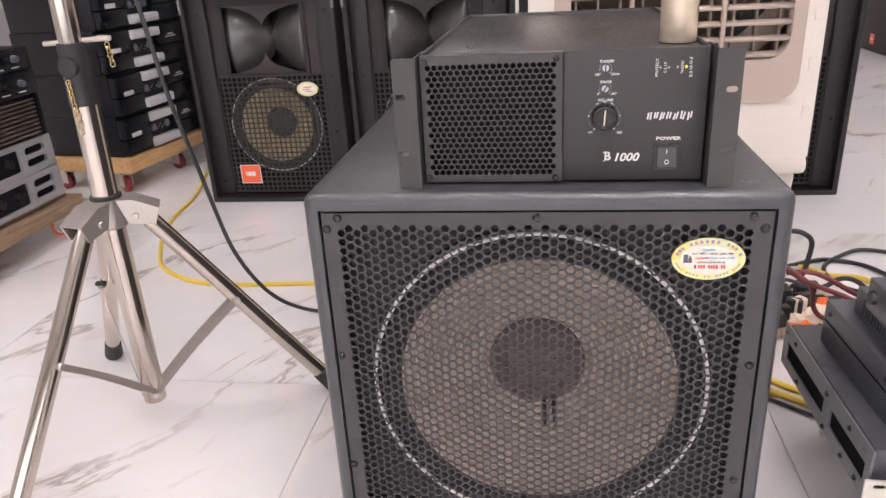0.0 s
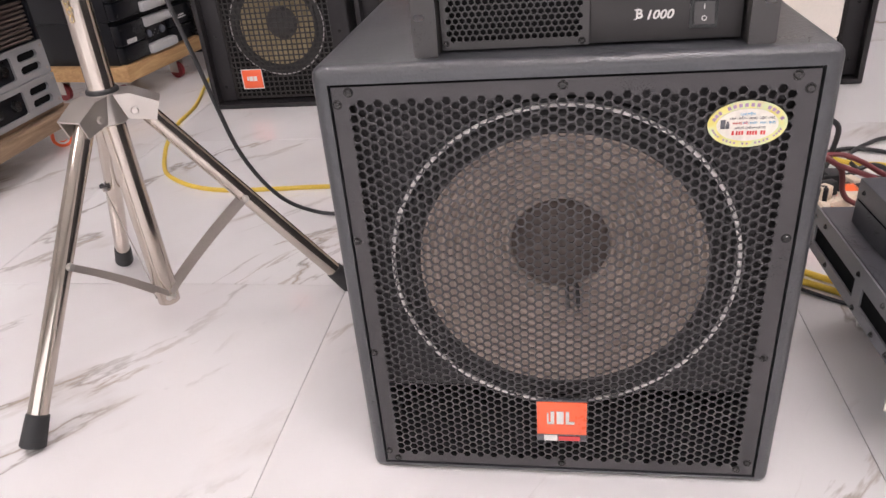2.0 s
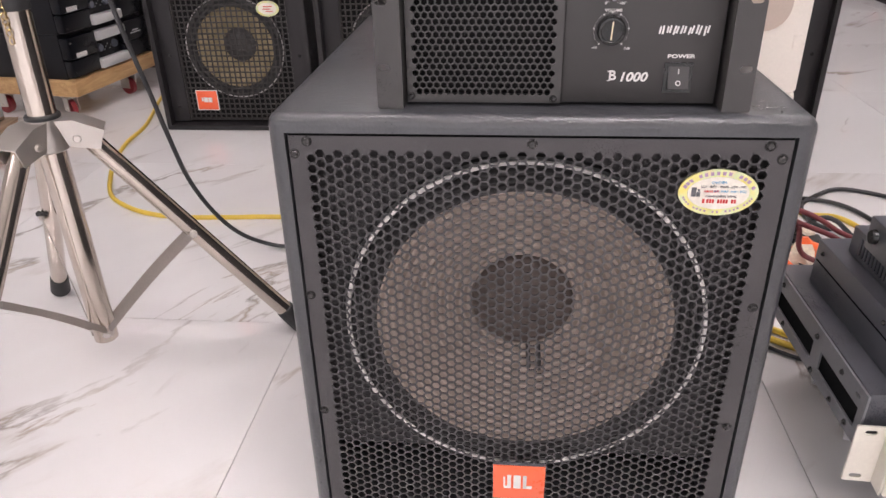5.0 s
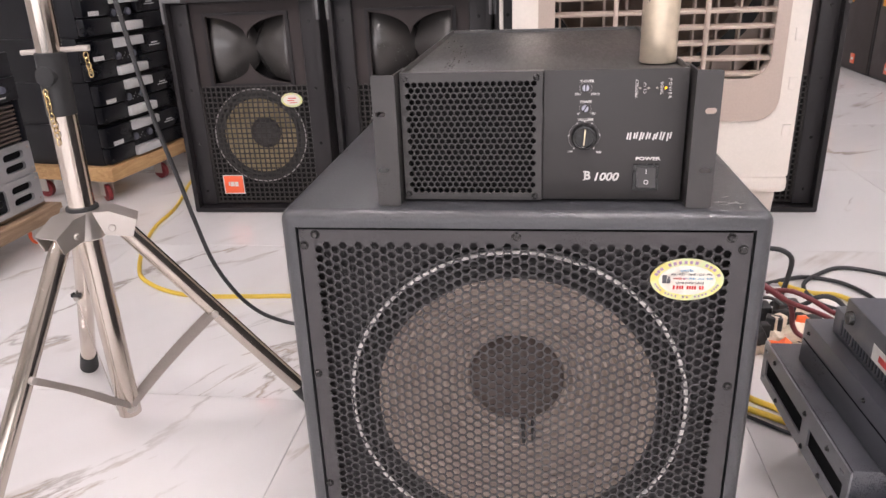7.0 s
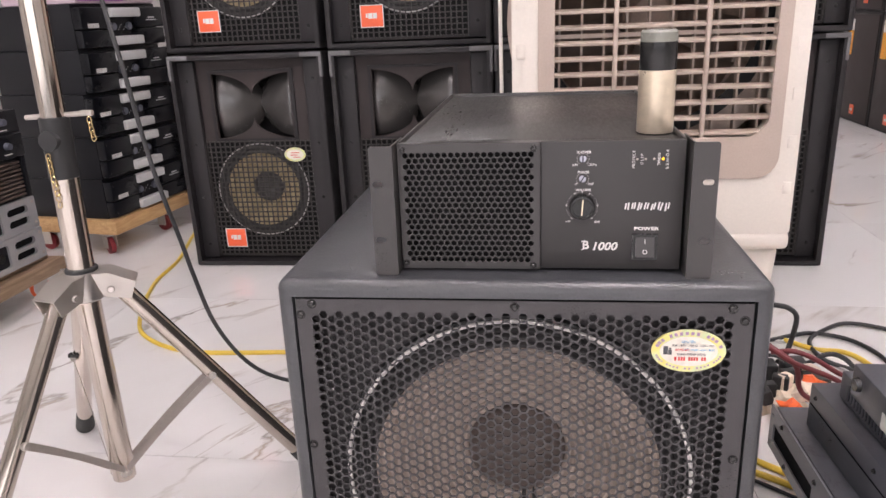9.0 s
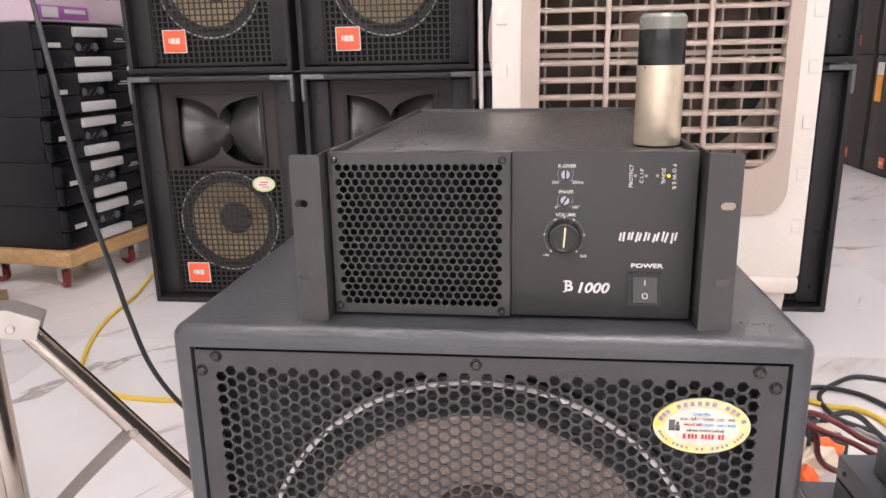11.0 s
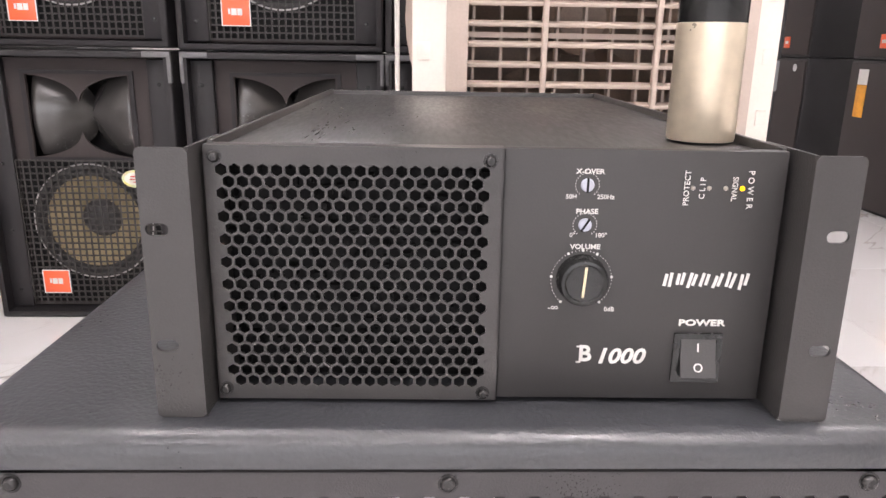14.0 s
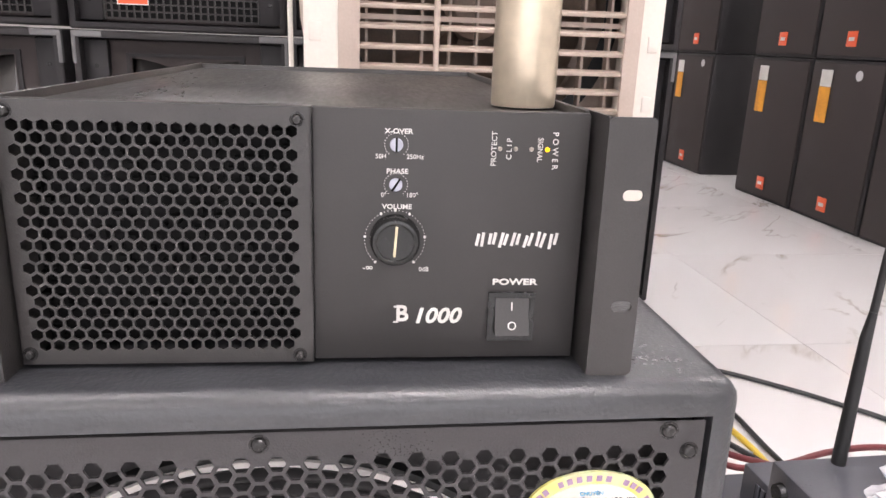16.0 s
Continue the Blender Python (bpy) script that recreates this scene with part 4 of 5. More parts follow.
# the one at x -2.08 is added only to darken the gap beside the stack
for px, zz, yy, rz in ((-2.08, 0, 4.45, 1.0), (-0.531, 0, 3.235, -0.4), (-0.534, 1.024, 3.24, 0.5), (0.205, 0, 3.26, 0), (0.205, 1.024, 3.26, 0.4), (0.9385, 0, 3.275, 0), (0.935, 1.024, 3.26, -0.5)):
    again(spk, px, yy, zz, rz)
st = thing("price_sticker", "small oval pale yellow sticker on a speaker grille", "sticker")
part("sticker_disc", plate(oval(0, 0, 0.052, 0.034, 32), [], -0.002, 0.0), FOIL, st, "yellow oval disc")
part("sticker_field", plate(oval(0, 0, 0.042, 0.025, 32), [], -0.0026, -0.002), PALEFOIL, st, "pale field")
part("sticker_print", bars([(-0.018, 0.022, 0.007, 0.011), (-0.022, 0.012, -0.004, 0.000), (-0.010, 0.024, -0.014, -0.011)], -0.0026, 0.0006), REDINK, st, "print shown as plain bars")
place(st, -1.116, 3.290, 0.547)


# ---- air cooler ----
def air_cooler():
    """Front at y = 0, x from 0 to 0.845, base at z = 0."""
    e = thing("air_cooler", "large cream plastic air cooler with beige slatted front", "air cooler")
    W, H = 0.845, 1.62
    part("tank", merge(taper(block(0.03, W - 0.010, 0.03, 0.56, 0.06, 0.430, 0.03, 3), 0.06, 0.430, W / 2, 0.93), block(0.03, W - 0.03, 0.02, 0.57, 0.0, 0.07, 0.012)), CREAM, e, "narrower cream water tank")
    part("tank_rim", block(-0.004, W + 0.004, -0.004, 0.58, 0.420, 0.476, 0.018, 3), CREAM, e, "projecting rim above the tank")
    body = plate(rect(0.0, W, 0.472, H, 0.01), [rect(0.124, W - 0.090, 0.772, H - 0.12, 0.07, 6)], 0.0, 0.05)
    part("front_frame", body, CREAM, e, "cream front frame")
    part("front_bezel", plate(rect(0.077, W - 0.055, 0.648, H - 0.09, 0.07, 6), [rect(0.126, W - 0.092, 0.774, H - 0.122, 0.068, 6)], -0.006, 0.004), BEIGE, e, "beige bezel round the slats")
    part("shell", merge(block(0.0, 0.012, 0.05, 0.56, 0.472, H, 0.004), block(W - 0.012, W, 0.05, 0.56, 0.472, H, 0.004), block(0.0, W, 0.05, 0.56, H - 0.02, H, 0.004), block(0.012, W - 0.012, 0.05, 0.56, 0.50, 0.52)), CREAM, e)
    part("back_panel", block(0.012, W - 0.012, 0.50, 0.56, 0.52, H - 0.02), FANDARK, e, "dark rear pad")
    for zz in (0.60, 0.74, 0.88, 1.02, 1.16, 1.30):
        part("clip_notch", block(0.012, 0.040, -0.003, 0.004, zz, zz + 0.040, 0.001), CREAM, e)
        part("clip_notch", block(W - 0.034, W - 0.010, -0.003, 0.004, zz, zz + 0.036, 0.001), CREAM, e)
    z = 0.785
    while z < H - 0.13:
        slat = moved(block(0.118, W - 0.086, -0.006, 0.022, -0.0047, 0.0047, 0.002), Matrix.Translation((0, 0.012, z)) @ Matrix.Rotation(radians(14), 4, "X"))
        part("slat", slat, BEIGE, e, "beige horizontal slat")
        z += 0.0452
    for x in (0.303, 0.564):
        part("slat_post", block(x - 0.0065, x + 0.0065, -0.003, 0.020, 0.765, H - 0.115, 0.004), BEIGE, e, "upright post between slats")
    x = 0.142
    while x < W - 0.095:
        part("swing_vane", block(x - 0.003, x + 0.003, 0.045, 0.075, 0.76, H - 0.12), BEIGE, e, "thin upright vane")
        x += 0.0655
    part("link_bar", block(0.12, W - 0.09, 0.038, 0.045, 1.072, 1.084), BEIGE, e)
    cx, cz, R = 0.425, 1.12, 0.345
    part("fan_shroud", merge(facing(lathe([(R + 0.10, 0.0), (R + 0.02, 0.0), (R, -0.02), (R, -0.16), (R - 0.02, -0.17)], 56), cx, 0.16, cz)), BEIGE, e, "round fan shroud")
    part("shroud_lip", facing(lathe([(R - 0.020, 0.004), (R + 0.020, 0.004), (R + 0.020, -0.004)], 56), cx, 0.155, cz), RUBBER, e, "dark shroud edge")
    fan = part("fan_hub", facing(lathe([(0, 0.045), (0.06, 0.04), (0.085, 0.02), (0.09, -0.06)], 32), cx, 0.22, cz), FANDARK, e, "fan hub at rest")
    for k in range(5):
        a0, bl = 2 * math.pi * k / 5 + 0.35, bmesh.new()
        grid = []
        for i in range(7):
            r = 0.075 + (R - 0.100) * i / 6
            half = 0.20 + 0.22 * (i / 6)
            grid.append([bl.verts.new((cx + r * math.cos(a0 + s * half), 0.235 + s * 0.035, cz + r * math.sin(a0 + s * half))) for s in (-1, -0.5, 0, 0.5, 1)])
        for a, b in zip(grid, grid[1:]):
            for j in range(4):
                bl.faces.new((a[j], a[j + 1], b[j + 1], b[j]))
        bmesh.ops.solidify(bl, geom=bl.faces[:], thickness=0.004)
        part("fan_blade", bl, FANDARK, fan, "curved brown fan blade")
    return e


place(air_cooler(), -0.047, 2.25, 0)


# ---- wheeled stacks of rack amplifiers ----
def caster(wheel_mat, r=0.045):
    plate_ = block(-0.035, 0.035, -0.035, 0.035, 0.105, 0.111)
    fork = merge(plate_, block(-0.030, 0.030, -0.026, -0.022, 0.035, 0.108), block(-0.030, 0.030, 0.022, 0.026, 0.035, 0.108), rod((0, -0.03, r), (0, 0.03, r), 0.008))
    wheel = moved(lathe([(0, -0.018), (r * 0.45, -0.018), (r * 0.55, -0.014), (r * 0.75, -0.014), (r, -0.012), (r, 0.012), (r * 0.75, 0.014), (r * 0.55, 0.014), (r * 0.45, 0.018), (0, 0.018)], 28), Matrix.Translation((0, 0, r)) @ Matrix.Rotation(math.pi / 2, 4, "X"))
    centre = moved(lathe([(0, -0.020), (r * 0.30, -0.020), (r * 0.34, -0.017), (r * 0.70, -0.0155), (r * 0.70, 0.0155), (r * 0.34, 0.017), (r * 0.30, 0.020), (0, 0.020)], 28), Matrix.Translation((0, 0, r)) @ Matrix.Rotation(math.pi / 2, 4, "X"))
    return fork, wheel, centre


def dolly(name, label, group, w, d, deck_mat, wheel_mat, planks, wheels, thick=0.062, hub_mat=None):
    """Deck from x 0..w along the front (y = 0), d deep."""
    hub_mat = hub_mat or wheel_mat
    e = thing(name, label, "dolly", group)
    for i in range(planks):
        y0, y1 = -0.035 + (d + 0.05) * i / planks, -0.035 + (d + 0.05) * (i + 1) / planks - 0.006
        part("deck_board", block(-0.035 - 0.012 * (i % 2), w + 0.035 + 0.02 * ((i + 1) % 2), y0, y1, 0.113, 0.113 + thick, 0.006), deck_mat, e)
    for cx, cy, rot in wheels:
        fork, wheel, centre = caster(wheel_mat)
        m = Matrix.Translation((cx, cy, 0)) @ Matrix.Rotation(radians(rot), 4, "Z")
        c = part("caster", moved(fork, m), CASTMETAL, e, "steel caster fork")
        part("wheel", moved(wheel, m), wheel_mat, c, "coloured caster wheel")
        part("wheel_centre", moved(centre, m), hub_mat, c)
    return e


def rack_amp():
    """Black amplifier with pale handles; front at y = 0, x from 0 to 0.668."""
    e = thing("rack_amplifier", "black rack amplifier with pale grey handle bars, in a stack", "amplifier", "stacked black amplifiers")
    w, h, d = 0.640, 0.205, 0.56
    part("case", block(0.0, w, 0.030, d, 0.0, h + 0.0105, 0.004), RACKBLK, e, "black steel case")
    for a, b, nm in ((0.0, 0.210, "left_cheek"), (0.420, w, "right_cheek")):
        ck = part(nm, merge(block(a, b, -0.022, 0.030, 0.095, h - 0.006, 0.008), block(a, b, -0.016, 0.030, 0.006, 0.090, 0.008)), RACKFRONT, e, "glossy black front cheek")
        for zz in (0.03, 0.175):
            part("screw", screw_head(a + 0.012 if a == 0 else b - 0.012, -0.022, zz, 0.005), SCREW, ck)
    part("meter_panel", block(0.210, 0.420, 0.010, 0.030, 0.055, 0.150), RACKFRONT, e, "recessed control panel")
    part("upper_handle", block(0.200, 0.430, -0.040, 0.012, 0.150, 0.196, 0.008), LTGREY, e, "pale grey handle bar")
    part("lower_handle", block(0.200, 0.430, -0.040, 0.012, 0.010, 0.056, 0.008), LTGREY, e, "pale grey handle bar")
    for x in (0.255, 0.375):
        part("gain_knob", facing(lathe([(0, 0.012), (0.018, 0.012), (0.021, 0.0)], 20), x, 0.010, 0.104), POT, e, "round gain knob")
    part("knob_marks", bars([(0.290 + 0.014 * i, 0.295 + 0.014 * i, 0.085 + 0.012 * (i % 3), 0.090 + 0.012 * (i % 3)) for i in range(5)], 0.010), LTGREY, e)
    part("maker_mark", bars([(0.040 + 0.013 * i, 0.051 + 0.013 * i, 0.100, 0.122) for i in range(6)], -0.022, 0.0012), PRINT, e, "white maker's mark as plain blocks")
    part("model_mark", bars([(0.485, 0.575, 0.130, 0.135), (0.505, 0.557, 0.141, 0.148)], -0.022, 0.0012), LTGREY, e)
    return e


SX, SY, SR = -2.195, 3.425, 82.0
place(dolly("wooden_dolly", "plywood dolly with dark red wheels under stacked amplifiers", "dollies", 0.60, 0.52, PLY, WHEELRED, 1, ((0.0, 0.05, 60), (0.445, 0.03, 80), (0.02, 0.46, 90), (0.56, 0.46, 90)), 0.076), SX, SY, 0, SR)
ra = place(rack_amp(), SX, SY, 0.190, SR)
for k in range(1, 5):
    again(ra, SX + 0.010 * math.sin(2.3 * k), SY + 0.008 * math.cos(1.7 * k), 0.190 + 0.2165 * k, SR + (0.8, -0.9, 0.5, -0.4, 0.9)[k - 1])
top = thing("purple_mixer", "pale lilac and purple mixing unit lying on the amplifier stack", "mixer")
part("case", block(0.02, 0.62, 0.0, 0.45, 0.0, 0.12, 0.01), LILAC, top, "pale lilac case")
part("panel", block(0.03, 0.36, -0.006, 0.0, 0.012, 0.075, 0.003), PURPLE, top, "purple front panel")
part("display", block(0.06, 0.16, -0.009, -0.006, 0.020, 0.068, 0.002), LTGREY, top, "pale display")
part("button_strip", block(0.20, 0.34, -0.009, -0.006, 0.040, 0.060, 0.002), LTGREY, top, "pale button strip")
place(top, SX, SY, 0.190 + 0.2165 * 5, SR)
pl = thing("media_player", "black media player with a red end, on the mixing unit", "player")
part("case", block(0.04, 0.56, 0.01, 0.36, 0.0, 0.075, 0.006), RACKFRONT, pl, "glossy black case")
part("end_trim", block(0.50, 0.55, 0.004, 0.012, 0.008, 0.066, 0.003), REDINK, pl, "red end trim")
place(pl, SX, SY, 0.1905 + 0.2165 * 5 + 0.12, SR)


def silver_amp():
    e = thing("silver_amplifier", "silver-fronted amplifier with rounded black vent slots, in a stack", "amplifier", "stacked silver amplifiers")
    w, h = 0.668, 0.136
    part("case", block(0.02, w - 0.02, 0.012, 0.5, 0.002, h - 0.002, 0.003), RACKBLK, e, "black steel case")
    slots = [slot(x, z, 0.125, 0.032) for x in (0.555, 0.113) for z in (0.044, 0.094)]
    part("front_panel", plate(rect(0.0, w, 0.0, h, 0.006), slots + [rect(0.235, 0.455, 0.022, 0.115, 0.012)], -0.004, 0.012), SILVER, e, "silver metal front panel")
    part("control_plate", block(0.225, 0.465, 0.006, 0.014, 0.015, 0.122), RACKFRONT, e, "black control plate")
    for vx in (0.04, 0.48):
        part("vent_backing", block(vx, vx + 0.15, 0.010, 0.016, 0.02, 0.118), DARK, e)
    for x in (0.29, 0.40):
        part("gain_knob", facing(lathe([(0, 0.016), (0.020, 0.016), (0.024, 0.0)], 24), x, 0.006, 0.07), KNOB, e, "black gain knob")
    for x in (0.018, w - 0.018):
        for z in (0.022, h - 0.022):
            part("screw", screw_head(x, -0.004, z, 0.006), STEEL, e)
    return e


NX, NY, NR = -2.165, 2.150, 89.0
place(dolly("wooden_dolly", "weathered plank dolly with orange wheels under audio gear", "dollies", 0.68, 0.5, OLDWOOD, WHEELORANGE, 4, ((0.06, 0.04, -44), (0.655, 0.055, -44), (0.06, 0.45, 60), (0.62, 0.45, 50)), hub_mat=LTGREY), NX, NY, 0, NR)
sa = place(silver_amp(), NX, NY, 0.200, NR)
blk = thing("spacer_block", "weathered wooden spacer under stacked amplifiers", "wood block")
part("batten", block(0.0, 0.70, 0.02, 0.45, 0.0, 0.023, 0.004), OLDWOOD, blk)
place(blk, NX, NY, 0.1755, NR)
again(sa, NX, NY + 0.004, 0.338, NR + 0.6)


def finned_unit():
    e = thing("power_amplifier", "black amplifier with finned bronze-black front above silver amplifiers", "amplifier")
    part("case", block(0.0, 0.665, 0.02, 0.45, 0.0, 0.178, 0.004), RACKBLK, e, "black case")
    for i in range(9):
        part("fin", block(0.03, 0.635, 0.0, 0.022, 0.012 + 0.0175 * i, 0.021 + 0.0175 * i, 0.002), CAP, e, "thin front fin")
    for x in (0.0, 0.645):
        part("rack_ear", block(x, x + 0.02, -0.004, 0.02, 0.0, 0.178, 0.002), RACKFRONT, e)
    return e


place(finned_unit(), NX, NY + 0.002, 0.4755, NR + 0.3)


def knob_unit(label):
    e = thing("audio_processor", label, "audio processor", "black audio processors")
    part("case", block(0.0, 0.655, 0.01, 0.42, 0.0, 0.096, 0.004), RACKBLK, e, "black case")
    part("front_panel", block(-0.01, 0.665, -0.004, 0.01, 0.001, 0.095, 0.003), RACKFRONT, e, "glossy black front")
    for i in range(6):
        part("dial_knob", facing(lathe([(0, 0.02), (0.013, 0.02), (0.016, 0.0)], 18), 0.10 + 0.093 * i, -0.004, 0.052), POT if i % 2 else KNOB, e, "small dial knob")
    part("print_marks", bars([(0.08 + 0.093 * i, 0.125 + 0.093 * i, 0.016, 0.020) for i in range(6)], -0.004, 0.001), PRINT, e)
    return e


ku = place(knob_unit("glossy black audio processor with silver dials, in a stack"), NX, NY, 0.655, NR - 0.6)
again(ku, NX + 0.004, NY + 0.01, 0.7525, NR + 0.8)


# ---- gear beside the subwoofer ----
def slotted_chassis():
    """Long face at x = 0, running in y; base at z = 0."""
    e = thing("rack_chassis", "dark blue-grey steel rack chassis with two long black slots", "amplifier chassis")
    L, h = 0.47, 0.106
    face = plate(rect(0.0, L, 0.0, h, 0.003), [rect(0.024, 0.252, 0.026, 0.067), rect(0.288, 0.450, 0.026, 0.067), slot(0.016, 0.084, 0.014, 0.008), slot(0.016, 0.016, 0.014, 0.008), slot(0.440, 0.086, 0.018, 0.008)], -0.004, 0.0)
    part("face_plate", moved(face, Matrix.Rotation(-math.pi / 2, 4, "Z")), GEARFACE, e, "grey face plate with slots")
    part("case", block(0.004, 0.56, -L + 0.01, -0.01, 0.002, h - 0.002, 0.003), GEAR, e, "dark steel case")
    # plain near-black sheet, painted shade behind the face plate's slots
    part("slot_grille", block(0.001, 0.003, -L + 0.01, -0.02, 0.018, 0.075), DARK, e)
    for y, zz in ((-0.075, 0.088), (-0.110, 0.013), (-0.262, 0.084), (-0.268, 0.010), (-0.375, 0.086), (-0.360, 0.012), (-0.425, 0.014)):
        part("screw", moved(screw_head(0, 0, 0, 0.005), Matrix.Translation((-0.004, y, zz)) @ Matrix.Rotation(-math.pi / 2, 4, "Z")), SCREW, e)
    for x, y, rot in ((0.125, -0.245, 60), (0.125, -0.06, 70), (0.45, -0.06, 70), (0.45, -0.40, 10)):
        _, wheel, centre = caster(LTGREY)
        fork = merge(block(-0.035, 0.035, -0.035, 0.035, 0.174, 0.180), block(-0.022, 0.022, -0.026, -0.022, 0.035, 0.176), block(-0.022, 0.022, 0.022, 0.026, 0.035, 0.176), rod((0, -0.03, 0.045), (0, 0.03, 0.045), 0.008))
        m = Matrix.Translation((x, y, -0.180)) @ Matrix.Rotation(radians(rot), 4, "Z")
        c = part("caster", moved(fork, m), CASTMETAL, e, "steel caster fork")
        part("wheel", moved(wheel, m), LTGREY, c, "pale grey wheel")
        part("wheel_centre", moved(centre, m), CASTMETAL, c)
    return e


place(slotted_chassis(), 0.566, 1.546, 0.180, 1.0)


def plain_box():
    e = thing("power_supply", "black steel equipment box resting on the slotted chassis", "power supply")
    part("case", block(0.0, 0.46, -0.56, 0.0, 0.0, 0.102, 0.003), GEAR, e, "black steel case")
    part("lid_seam", block(-0.001, 0.0, -0.55, -0.01, 0.056, 0.059), DARK, e)
    for y in (-0.03, -0.28, -0.53):
        part("screw", moved(screw_head(0, 0, 0, 0.004), Matrix.Translation((0, y, 0.080)) @ Matrix.Rotation(-math.pi / 2, 4, "Z")), SCREW, e)
    return e


def vented_box():
    e = thing("vented_unit", "low black steel unit with a slotted side vent on a box", "power supply")
    part("case", block(0.0, 0.40, -0.46, 0.0, 0.0, 0.058, 0.003), GEAR, e, "black steel case")
    part("vent_band", block(-0.0012, 0.0, -0.33, -0.035, 0.014, 0.046), DARK, e, "dark band behind the vent ribs")
    for i in range(24):
        part("vent_rib", block(-0.0035, -0.0012, -0.045 - 0.012 * i, -0.039 - 0.012 * i, 0.012, 0.048), GEAR, e)
    part("end_plate", block(-0.006, 0.0, -0.46, -0.36, 0.002, 0.056, 0.002), GEARFACE, e, "grey end plate with two slots")
    for zz in (0.016, 0.042):
        part("ear_slot", block(-0.0068, -0.006, -0.43, -0.405, zz - 0.004, zz + 0.004), DARK, e)
    return e


place(plain_box(), 0.607, 1.462, 0.2855, 2.5)
place(vented_box(), 0.640, 1.405, 0.3885, 2.0)

rx = thing("wireless_receiver", "small black wireless receiver with rod antenna on a box", "receiver")
part("case", block(0.0, 0.40, -0.36, 0.0, 0.0, 0.064, 0.004), GEAR, rx, "black metal case")
ant = part("antenna", merge(rod((0.086, -0.014, 0.060), (0.087, -0.014, 0.243), 0.0092, 0.0074, 16), rod((0.087, -0.014, 0.242), (0.090, -0.014, 0.278), 0.0074, 0.0050, 16), rod((0.090, -0.014, 0.277), (0.095, -0.014, 0.43), 0.0050, 0.0046, 14, 0.002)), RUBBER, rx, "black rubber rod antenna")
part("side_knob", moved(facing(lathe([(0, 0.008), (0.012, 0.008), (0.014, 0.0)], 18), 0, 0, 0), Matrix.Translation((0, -0.030, 0.034)) @ Matrix.Rotation(-math.pi / 2, 4, "Z")), KNOB, rx, "small round knob")
lab = part("side_label", block(-0.001, 0.0, -0.205, -0.125, 0.004, 0.034), PRINT, rx, "white and red side label")
part("label_print", block(-0.0015, -0.001, -0.185, -0.150, 0.012, 0.024), REDINK, lab)
place(rx, 0.617, 1.312, 0.4470, 1.0)

film = bmesh.new()
bmesh.ops.create_icosphere(film, subdivisions=4, radius=0.075)
for v in film.verts:
    k = 1 + 0.45 * noise.noise(v.co * 26) + 0.25 * noise.noise(v.co * 55)
    v.co = Vector((v.co.x * 1.3 * k, v.co.y * 0.9 * k, max(v.co.z, -0.02) * 0.42 * k + 0.012))
single("plastic_film", moved(film, Matrix.Translation((0.79, 1.19, 0.5115))), PLASTICBAG, "crumpled clear plastic film on the receiver", "plastic film")

ear = thing("white_amplifier", "white-painted amplifier with a drilled rack ear, on the floor", "amplifier")
part("rack_ear", plate(rect(0.0, 0.050, 0.0, 0.122, 0.003), [slot(0.024, 0.109, 0.020, 0.009), slot(0.020, 0.012, 0.020, 0.009)], -0.003, 0.001), WHITEMETAL, ear, "cream-white drilled rack ear")
part("bent_flange", block(0.048, 0.052, -0.034, 0.001, 0.0, 0.122, 0.001), WHITEMETAL, ear)
part("front_panel", plate(rect(0.052, 0.50, 0.002, 0.120, 0.006), [slot(0.085, 0.030 + 0.030 * i, 0.04, 0.013) for i in range(3)], -0.038, -0.032), WHITEMETAL, ear, "white front panel with slots")
part("case", block(0.054, 0.50, -0.031, 0.004, 0.004, 0.118, 0.002), GEARFACE, ear, "grey case")
for x in (0.11, 0.46):
    part("foot", lathe([(0, -0.0), (0.015, -0.0), (0.015, -0.116), (0, -0.116)], 16), RUBBER, ear)
place(ear, 0.559, 1.064, 0.116, -3)
for c in ear.children:
    if c.name.startswith("foot"):
        c.location.x += (0.11 if c.name == "foot" or not c.name.endswith("1") else 0.44) * U
        c.location.y -= 0.014 * U

# power strip with plugs behind the gear
ps = thing("power_strip", "ivory and orange power strip crowded with black plugs", "power strip")
part("body", moved(block(-0.13, 0.13, -0.035, 0.035, 0.0, 0.045, 0.006), Matrix.Rotation(radians(35), 4, "Z")), PLUGWHITE, ps, "ivory strip body")
rnd = random.Random(11)
for i in range(7):
    m = Matrix.Translation((rnd.uniform(-0.10, 0.10), rnd.uniform(-0.09, 0.06), 0.045)) @ Matrix.Rotation(rnd.uniform(0, 3), 4, "Z") @ Matrix.Rotation(rnd.uniform(-0.4, 0.4), 4, "X")
    part("plug", moved(block(-0.024, 0.024, -0.017, 0.017, 0.0, 0.045, 0.006), m), (PLUGORANGE if i == 3 else (RUBBER, PLUGWHITE, RUBBER)[i % 3]), ps, "orange plug" if i == 3 else ("black plug", "ivory plug", "black plug")[i % 3])
for px, py, hh in ((0.06, 0.10, 0.09), (0.10, 0.02, 0.08), (-0.02, 0.12, 0.07)):
    part("adapter", block(px - 0.035, px + 0.035, py - 0.03, py + 0.03, 0.0, hh, 0.006), RUBBER, ps, "black mains adapter")
place(ps, 0.765, 2.06, 0)
scrap = thing("crumpled_tape", "crumpled ivory and orange tape scraps beside the power strip", "tape")
